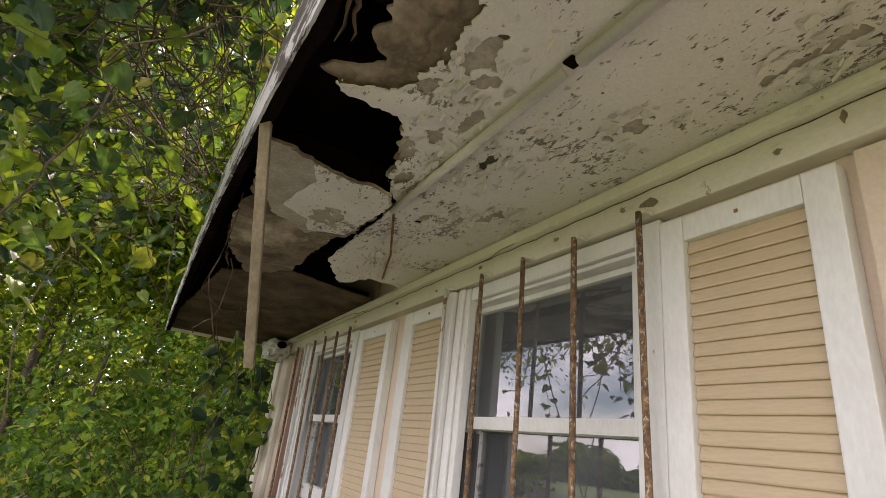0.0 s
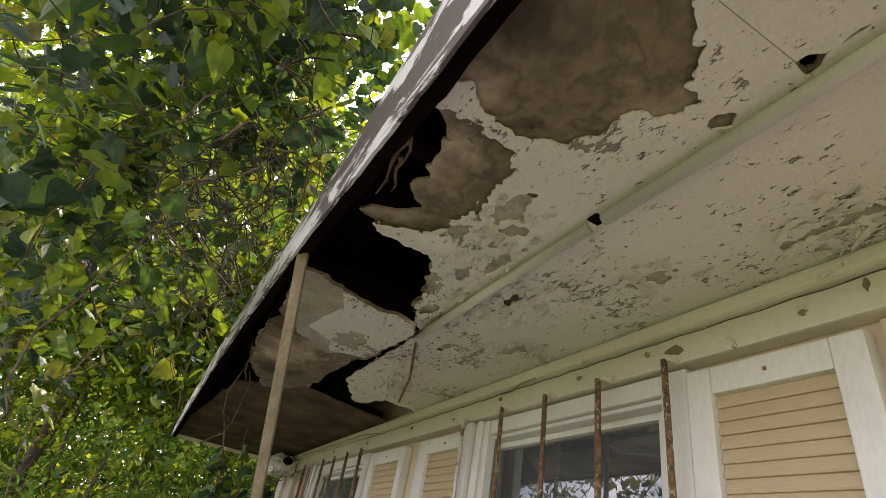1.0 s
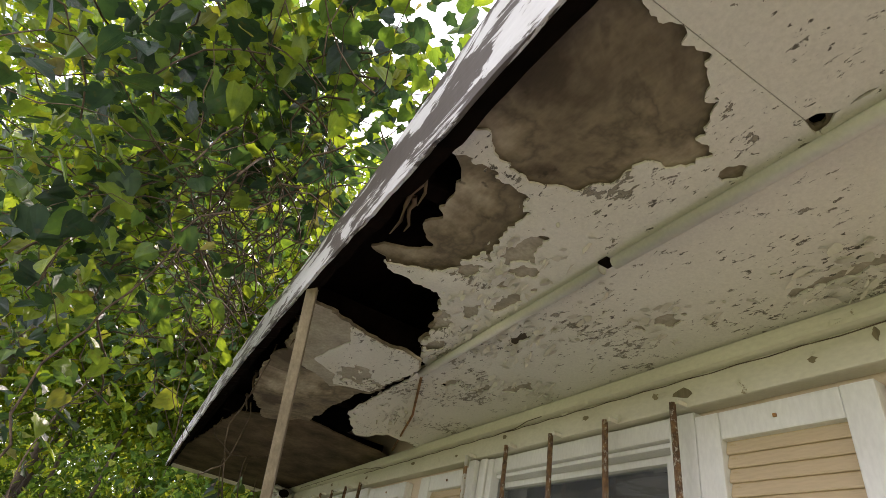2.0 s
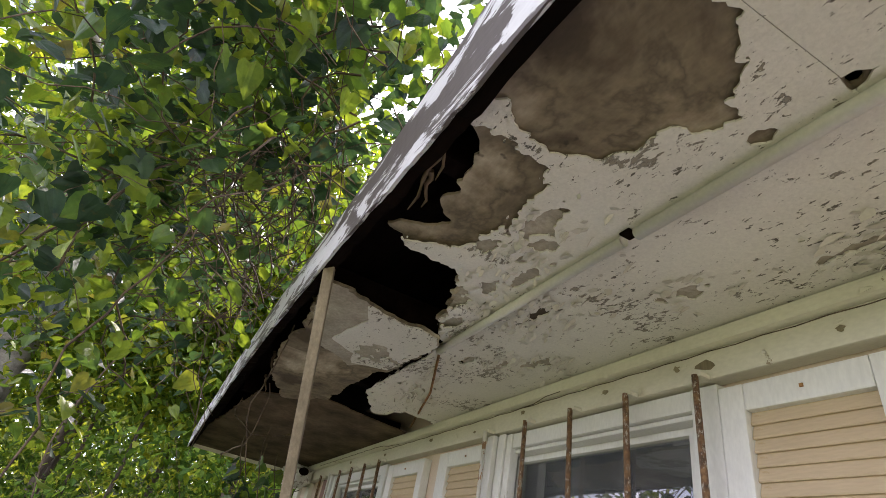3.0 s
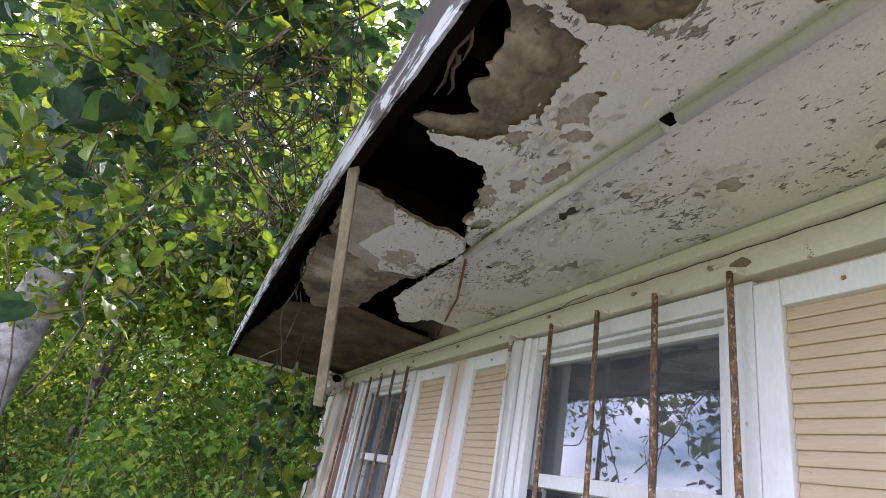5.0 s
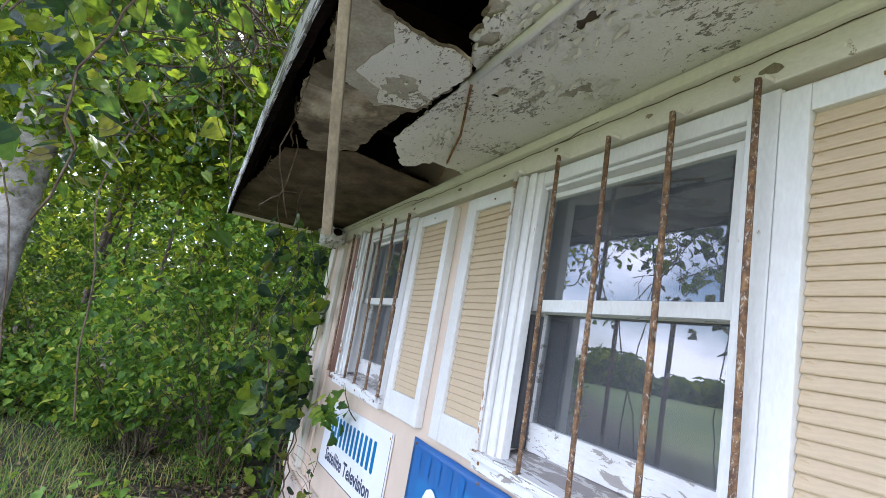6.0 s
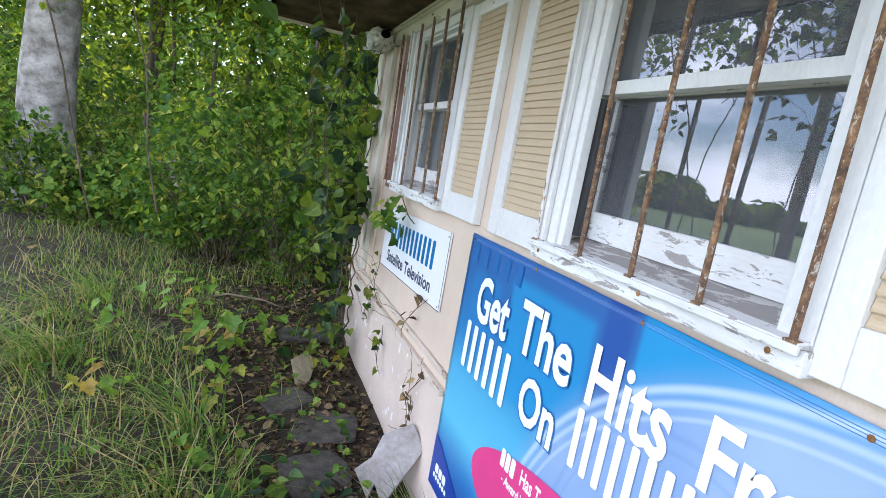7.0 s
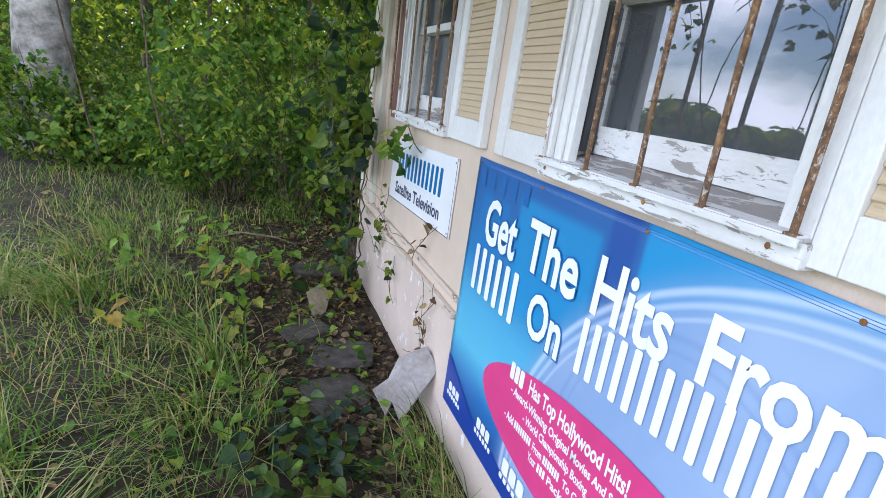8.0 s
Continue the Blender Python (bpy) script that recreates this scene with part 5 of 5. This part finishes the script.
    wr = noise_tex(n, l, 7, 3, 0.5, (1, 0.5, 1.6))
    bump(n, l, b, wr, 0.25, 0.006)
    return m


def build_banner():
    ya, yb, za, zb = 3.185, 0.78, 0.225, 1.318
    t = thing("banner", (-0.012, 2, za), "blue vinyl advertising banner with white lettering", "banner")
    ny, nz = 80, 36
    verts = []
    for i in range(ny + 1):
        for j in range(nz + 1):
            y, z = ya + (yb - ya) * i / ny, za + (zb - za) * j / nz
            sag = -0.0015 * math.sin((y - yb) * 9.0) ** 2 if j == nz else 0.0
            x = -0.0125 - 0.0015 * noise.noise(Vector((0, y * 3.3, z * 5.0))) - 0.0008 * noise.noise(Vector((2, y * 9, z * 7)))
            verts.append((x, y, z + sag))
    w = nz + 1
    faces = [(i * w + j, i * w + j + 1, (i + 1) * w + j + 1, (i + 1) * w + j) for i in range(ny) for j in range(nz)]
    sh = raw("vinyl_sheet", verts, faces, banner_print(), t, "", True)
    sh.modifiers.new("thick", "SOLIDIFY").thickness = 0.0012
    X = -0.0178
    # ghost stripes and frames of the print, in the deep blue corner
    dk, lt = plain("deep_blue_ink", (0.015, 0.05, 0.30), 0.3), plain("mid_blue_ink", (0.03, 0.14, 0.40), 0.3)
    for k in range(5):
        y = 3.13 - 0.085 * k
        bm = bmesh.new()
        bm.faces.new([bm.verts.new(p) for p in ((X + 0.0007, y, 1.22), (X + 0.0007, y - 0.035, 1.215), (X + 0.0007, y - 0.035, 1.287), (X + 0.0007, y, 1.29))])
        part("print_stripe", bm, lt, t)
    bm = bmesh.new()
    bm.faces.new([bm.verts.new((X + 0.0006, y, z)) for y, z in ((3.18, 0.228), (2.30, 0.228), (2.55, 0.30), (2.9, 0.335), (3.05, 0.40), (3.18, 0.46))])
    part("print_corner", bm, dk, t)
    def rise(bm, slope=0.045):
        for v in bm.verts:
            v.co.z += slope * (2.6 - v.co.y)
        return bm

    for word, a, b, c, d in (("Get", 3.035, 2.785, 1.016, 1.190), ("The", 2.710, 2.418, 1.028, 1.197), ("Hits", 2.342, 2.066, 1.036, 1.198), ("From", 1.984, 1.630, 1.050, 1.202), ("On", 2.632, 2.436, 0.834, 0.986)):
        part("lettering", thicken(glyphs(word, a, b, c, d, X)), INKWHITE, t, "white printed words")
        if word in ("Get", "The", "On"):
            part("letter_halo", thicken(glyphs(word, a + 0.006, b - 0.006, c - 0.006, d + 0.005, X + 0.0005, 0.055), 0.0003), HALO, t, "deeper blue rim printed round the words")
    for bm in bars(6, 3.078, 2.690, 0.812, 0.995, X, 0.5):
        part("wordmark_bar", bm, INKWHITE, t)
    for bm in bars(14, 2.352, 1.655, 0.835, 1.000, X, 0.5):
        part("wordmark_bar", rise(bm, 0.075), INKWHITE, t)
    # pink oval with small print
    bm = bmesh.new()
    bm.faces.new([bm.verts.new((X + 0.0003, 2.17 + 0.675 * math.cos(a), 0.560 + 0.195 * math.sin(a))) for a in np.linspace(0, 2 * math.pi, 49)[:-1]])
    oval = part("pink_oval", rise(thicken(bm)), INKPINK, t, "magenta printed oval")
    X2 = X - 0.0012
    for bm in bars(3, 2.660, 2.565, 0.652, 0.713, X2, 0.2):
        part("wordmark_bar", rise(bm), INKWHITE, oval)
    for word, a, b, c, d in (("Has Top Hollywood Hits!", 2.535, 2.060, 0.645, 0.713), ("- Award-Winning Original Movies And Series", 2.635, 2.035, 0.598, 0.638), ("- World Championship Boxing", 2.535, 2.185, 0.550, 0.588), ("- Add", 2.648, 2.585, 0.507, 0.538), ("From", 2.455, 2.400, 0.507, 0.536), ("To Complete", 2.285, 2.110, 0.499, 0.536), ("Your", 2.468, 2.420, 0.462, 0.492), ("Package", 2.352, 2.215, 0.454, 0.492)):
        part("small_print", rise(thicken(glyphs(word, a, b, c, d, X2), 0.0004)), INKWHITE, oval, "small white printed words")
    for k, a, b, c, d in ((8, 2.575, 2.465, 0.507, 0.536), (7, 2.390, 2.300, 0.507, 0.536), (3, 2.410, 2.362, 0.462, 0.492)):
        for bm in bars(k, a, b, c, d, X2):
            part("wordmark_bar", rise(bm), INKWHITE, oval)
    # row of small marks along the bottom
    for a, b, top, low in ((3.13, 2.99, 0.345, 0.28), (2.83, 2.69, 0.372, 0.30), (2.60, 2.42, 0.372, 0.285)):
        for bm in bars(3, a, b + 0.02, low + 0.028, top, X, 0.2):
            part("small_mark", bm, INKWHITE, t)
        for bm in bars(6, a + 0.01, b, low, low + 0.02, X, 0.3):
            part("small_mark", bm, INKWHITE, t)
    for y in np.arange(ya - 0.03, yb, -0.47):
        b = bmesh.new()
        bmesh.ops.create_uvsphere(b, u_segments=8, v_segments=5, radius=0.006, matrix=Matrix.Translation((-0.016, y, zb - 0.02)) @ Matrix.Diagonal((0.4, 1, 1, 1)))
        part("nail", b, RUST, t)
    for k in range(3):
        part("stitching", tube_mesh([(-0.0150, ya, zb - 0.012 - 0.006 * k), (-0.0150, 2.0, zb - 0.012 - 0.006 * k), (-0.0150, yb, zb - 0.012 - 0.006 * k)], 0.0007), lt, t)


def tube_mesh(points, r, sides=4):
    v, f = tube(points, r, sides)
    bm = bmesh.new()
    vs = [bm.verts.new(p) for p in v]
    for q in f:
        bm.faces.new([vs[i] for i in q])
    return bm


build_banner()


def build_sign():
    t = thing("wall_sign", (-0.006, 3.95, 1.06), "white metal sign with blue lettering", "sign")
    tilt = lambda y: (y - 3.408) * -0.040      # hangs a little lower at its far end

    def skew(bm):
        for v in bm.verts:
            v.co.z += tilt(v.co.y)
        return bm

    part("panel", skew(box(-0.012, -0.004, 3.408, 4.49, 0.905, 1.272, 0.002)), SIGNWHITE, t)
    part("border", skew(box(-0.0128, -0.0121, 3.409, 3.413, 0.906, 1.271)), INKDARK, t)
    part("border", skew(box(-0.0128, -0.0121, 3.413, 4.489, 0.906, 0.910)), INKDARK, t)
    for bm in bars(12, 4.34, 3.545, 1.065, 1.205, -0.0122, 0.42):
        part("wordmark_bar", skew(bm), INKBLUE, t)
    part("lettering", skew(thicken(glyphs("Satellite Television", 4.36, 3.56, 0.955, 1.025, -0.0122))), INKDARK, t, "dark printed words")
    for y, z in ((3.43, 1.25), (3.43, 0.925), (4.46, 1.25)):
        b = bmesh.new()
        bmesh.ops.create_uvsphere(b, u_segments=8, v_segments=5, radius=0.005, matrix=Matrix.Translation((-0.0125, y, z + tilt(y))) @ Matrix.Diagonal((0.5, 1, 1, 1)))
        part("screw", b, RUST, t)


build_sign()


def build_poster():
    t = thing("window_poster", (0.05, 3.75, 1.86), "pale window poster with dark flower shapes", "poster")
    part("sheet", box(0.0465, 0.0480, 3.685, 3.90, 1.855, 2.15), POSTER, t)
    bm = bmesh.new()
    for k in range(9):
        a = 2 * math.pi * k / 9
        cy, cz = 3.79 + 0.045 * math.cos(a), 2.03 + 0.07 * math.sin(a)
        bm.faces.new([bm.verts.new((0.0462, cy + 0.020 * math.cos(q + a), cz + 0.032 * math.sin(q))) for q in np.linspace(0, 5.5, 8)])
    part("printed_shape", bm, INKDARK, t)


build_poster()


# ---- lath, bracket, broken pieces ----
def build_bits():
    top, low = Vector((-0.785, 2.175, 2.345)), Vector((-0.655, 2.486, 1.885))
    lt = thing("wooden_lath", top, "loose grey wooden lath hanging from the eave", "lath")
    bm = box(-0.0115, 0.0115, -0.008, 0.008, -1, 0, 0.002)
    d = low - top
    q = (-d).to_track_quat("Z", "Y").to_matrix().to_4x4()
    for v in bm.verts:
        v.co.z *= d.length
        v.co.x += 0.003 * math.sin(v.co.z * 9)
        v.co = Matrix.Translation(top) @ q @ v.co
    part("stick", bm, LATH, lt)

    br = thing("eave_bracket", (-0.06, 5.0, 2.3), "rotten white painted wooden bracket under the eave", "bracket")
    bm = bmesh.new()
    bmesh.ops.create_icosphere(bm, subdivisions=4, radius=1.0)
    for v in bm.verts:
        p = v.co.copy()
        p = Vector([math.copysign(abs(c) ** 0.55, c) for c in p])
        r = 1 + 0.22 * noise.noise(p * 2.3) + 0.10 * noise.noise(p * 6)
        v.co = Vector((-0.115 + 0.085 * p.x * r, 5.00 + 0.18 * p.y * r, 2.275 + 0.060 * p.z * r))
    part("block", bm, SILLW, br, smooth=True)
    # a near-black ball gives the block the shade of a rotted hole
    bm = bmesh.new()
    bmesh.ops.create_icosphere(bm, subdivisions=2, radius=0.028, matrix=Matrix.Translation((-0.12, 4.80, 2.29)) @ Matrix.Diagonal((1.2, 0.5, 0.9, 1)))
    part("hole_shade", bm, SHADEBLACK, br, smooth=True)

    # five-cornered piece of board leaning on the banner
    sl = thing("broken_board", (-0.14, 3.33, 0.0), "grey five-cornered piece of board leaning on the wall", "board")
    c = Vector((-0.115, 3.36, 0.200))
    n = Vector((-0.62, -0.62, 0.48)).normalized()
    u = Vector((0, 0, 1)).cross(n).normalized()
    w = n.cross(u)
    shape = [(0.02, 0.185), (0.115, 0.10), (0.015, -0.19), (-0.12, -0.055), (-0.10, 0.09)]
    bm = bmesh.new()
    ring = [bm.verts.new(c + u * a + w * b) for a, b in shape]
    f = bm.faces.new(ring)
    e = bmesh.ops.extrude_face_region(bm, geom=[f])
    for v in e["geom"]:
        if isinstance(v, bmesh.types.BMVert):
            v.co -= n * 0.016
    bmesh.ops.bevel(bm, geom=list(bm.edges), offset=0.003, segments=2, affect="EDGES")
    part("face", bm, SLATE, sl)
    sl2 = thing("board_shard", (-0.25, 3.42, 0.05), "grey shard of the same broken board", "board")
    bm = bmesh.new()
    f = bm.faces.new([bm.verts.new(c + Vector((-0.075, 0.03, -0.06)) + u * a + w * b) for a, b in ((-0.03, 0.06), (0.02, -0.02), (0.01, -0.12), (-0.10, -0.03))])
    e = bmesh.ops.extrude_face_region(bm, geom=[f])
    for v in e["geom"]:
        if isinstance(v, bmesh.types.BMVert):
            v.co -= n * 0.014
    part("shard", bm, SLATE, sl2)

    def flag(x, y, sx, sy, turn, tip, label, material=CONCRETE, h=0.035, seed=0):
        t = thing("paving_slab", (x, y, ground_z(x, y)), label, "slab", "broken slabs by the wall")
        bm = bmesh.new()
        k = 11
        ring = []
        for i in range(k):
            a = 2 * math.pi * i / k
            r = 1 + 0.22 * noise.noise(Vector((math.cos(a) * 2, math.sin(a) * 2, seed)))
            ring.append(bm.verts.new((math.copysign(abs(math.cos(a)) ** 0.6, math.cos(a)) * sx * r, math.copysign(abs(math.sin(a)) ** 0.6, math.sin(a)) * sy * r, 0)))
        f = bm.faces.new(ring)
        e = bmesh.ops.extrude_face_region(bm, geom=[f])
        for v in e["geom"]:
            if isinstance(v, bmesh.types.BMVert):
                v.co.z += h
        bmesh.ops.bevel(bm, geom=list(bm.edges), offset=0.004, segments=2, affect="EDGES")
        bm.transform(pose(x, y, ground_z(x, y) - 0.008, tip, tip * 0.6, turn))
        part("slab", bm, material, t)

    flag(-0.28, 5.28, 0.24, 0.13, 4, 1, "flat mossy concrete slab on the soil", seed=3)
    flag(-0.42, 3.56, 0.17, 0.15, 20, 4, "broken grey paving slab among leaves", seed=5)
    flag(-0.34, 3.95, 0.19, 0.16, -15, -3, "broken grey paving slab among leaves", seed=9)
    flag(-0.52, 4.20, 0.15, 0.11, 35, 3, "broken grey paving slab among leaves", seed=12)
    # pale shingle standing on edge in the soil
    sh = thing("broken_shingle", (-0.42, 4.45, 0.1), "pale weathered shingle stuck upright in soil", "shingle")
    bm = bmesh.new()
    f = bm.faces.new([bm.verts.new((a, 0, b)) for a, b in ((-0.07, 0.16), (0.0, 0.20), (0.06, 0.19), (0.09, 0.14), (0.05, 0.0), (-0.03, 0.01))])
    e = bmesh.ops.extrude_face_region(bm, geom=[f])
    for v in e["geom"]:
        if isinstance(v, bmesh.types.BMVert):
            v.co.y += 0.008
    bm.transform(pose(-0.42, 4.42, ground_z(-0.42, 4.42) + 0.0, -28, 6, 12))
    part("piece", bm, LATH, sh)


build_bits()


def seedling(x, y, count, height, size, leaf=SHRUBLEAF):
    z = ground_z(x, y)
    t = thing("seedling", (x, y, z), "young light green seedling with broad leaves", "seedling", "seedlings in the grass")
    runs, c = [], []
    for k in range(count):
        a = float(rng.uniform(0, 6.28))
        q = wander((x, y, z - 0.02), (0.5 * math.cos(a), 0.5 * math.sin(a), 1.0), 7, height / 7, 0.14)
        runs.append((q, 0.0025))
        c += [q[-1], q[-2], q[-4]]
    for run in runs:
        tubes("stem", [run], TWIG, t, sides=4)
    c = np.array(c)
    for p in c:
        leaves("leaf", [p], [float(rng.uniform(0.7, 1.3)) * size], LOBED, leaf, t, droop=0.35, flat=0.35)


LIME = leafy("lime_leaf", [(0.0, (0.10, 0.20, 0.03)), (0.6, (0.17, 0.29, 0.04)), (0.85, (0.30, 0.30, 0.05)), (1.0, (0.34, 0.22, 0.06))], 0.4, 0.45, single=True)
for x, y, k, h, s in ((-0.78, 4.75, 5, 0.36, 0.085), (-1.05, 4.55, 6, 0.48, 0.08), (-1.35, 4.15, 4, 0.36, 0.075), (-1.15, 5.2, 6, 0.46, 0.08), (-0.95, 4.2, 4, 0.30, 0.08), (-0.62, 5.1, 3, 0.25, 0.09), (-1.7, 5.0, 4, 0.35, 0.07), (-0.95, 3.7, 3, 0.2, 0.06), (-0.22, 3.05, 3, 0.2, 0.05), (-0.16, 4.5, 3, 0.3, 0.06)):
    seedling(x, y, k, h, s, LIME)
st = thing("fallen_stick", (-0.9, 5.6, 0.12), "thin bare stick lying in the leaf litter", "stick")
tubes("stick", [([(-1.15, 5.75, 0.14), (-0.9, 5.85, 0.17), (-0.62, 5.8, 0.15), (-0.45, 5.7, 0.12)], [0.009, 0.010, 0.008, 0.004])], LATH, st, sides=6)
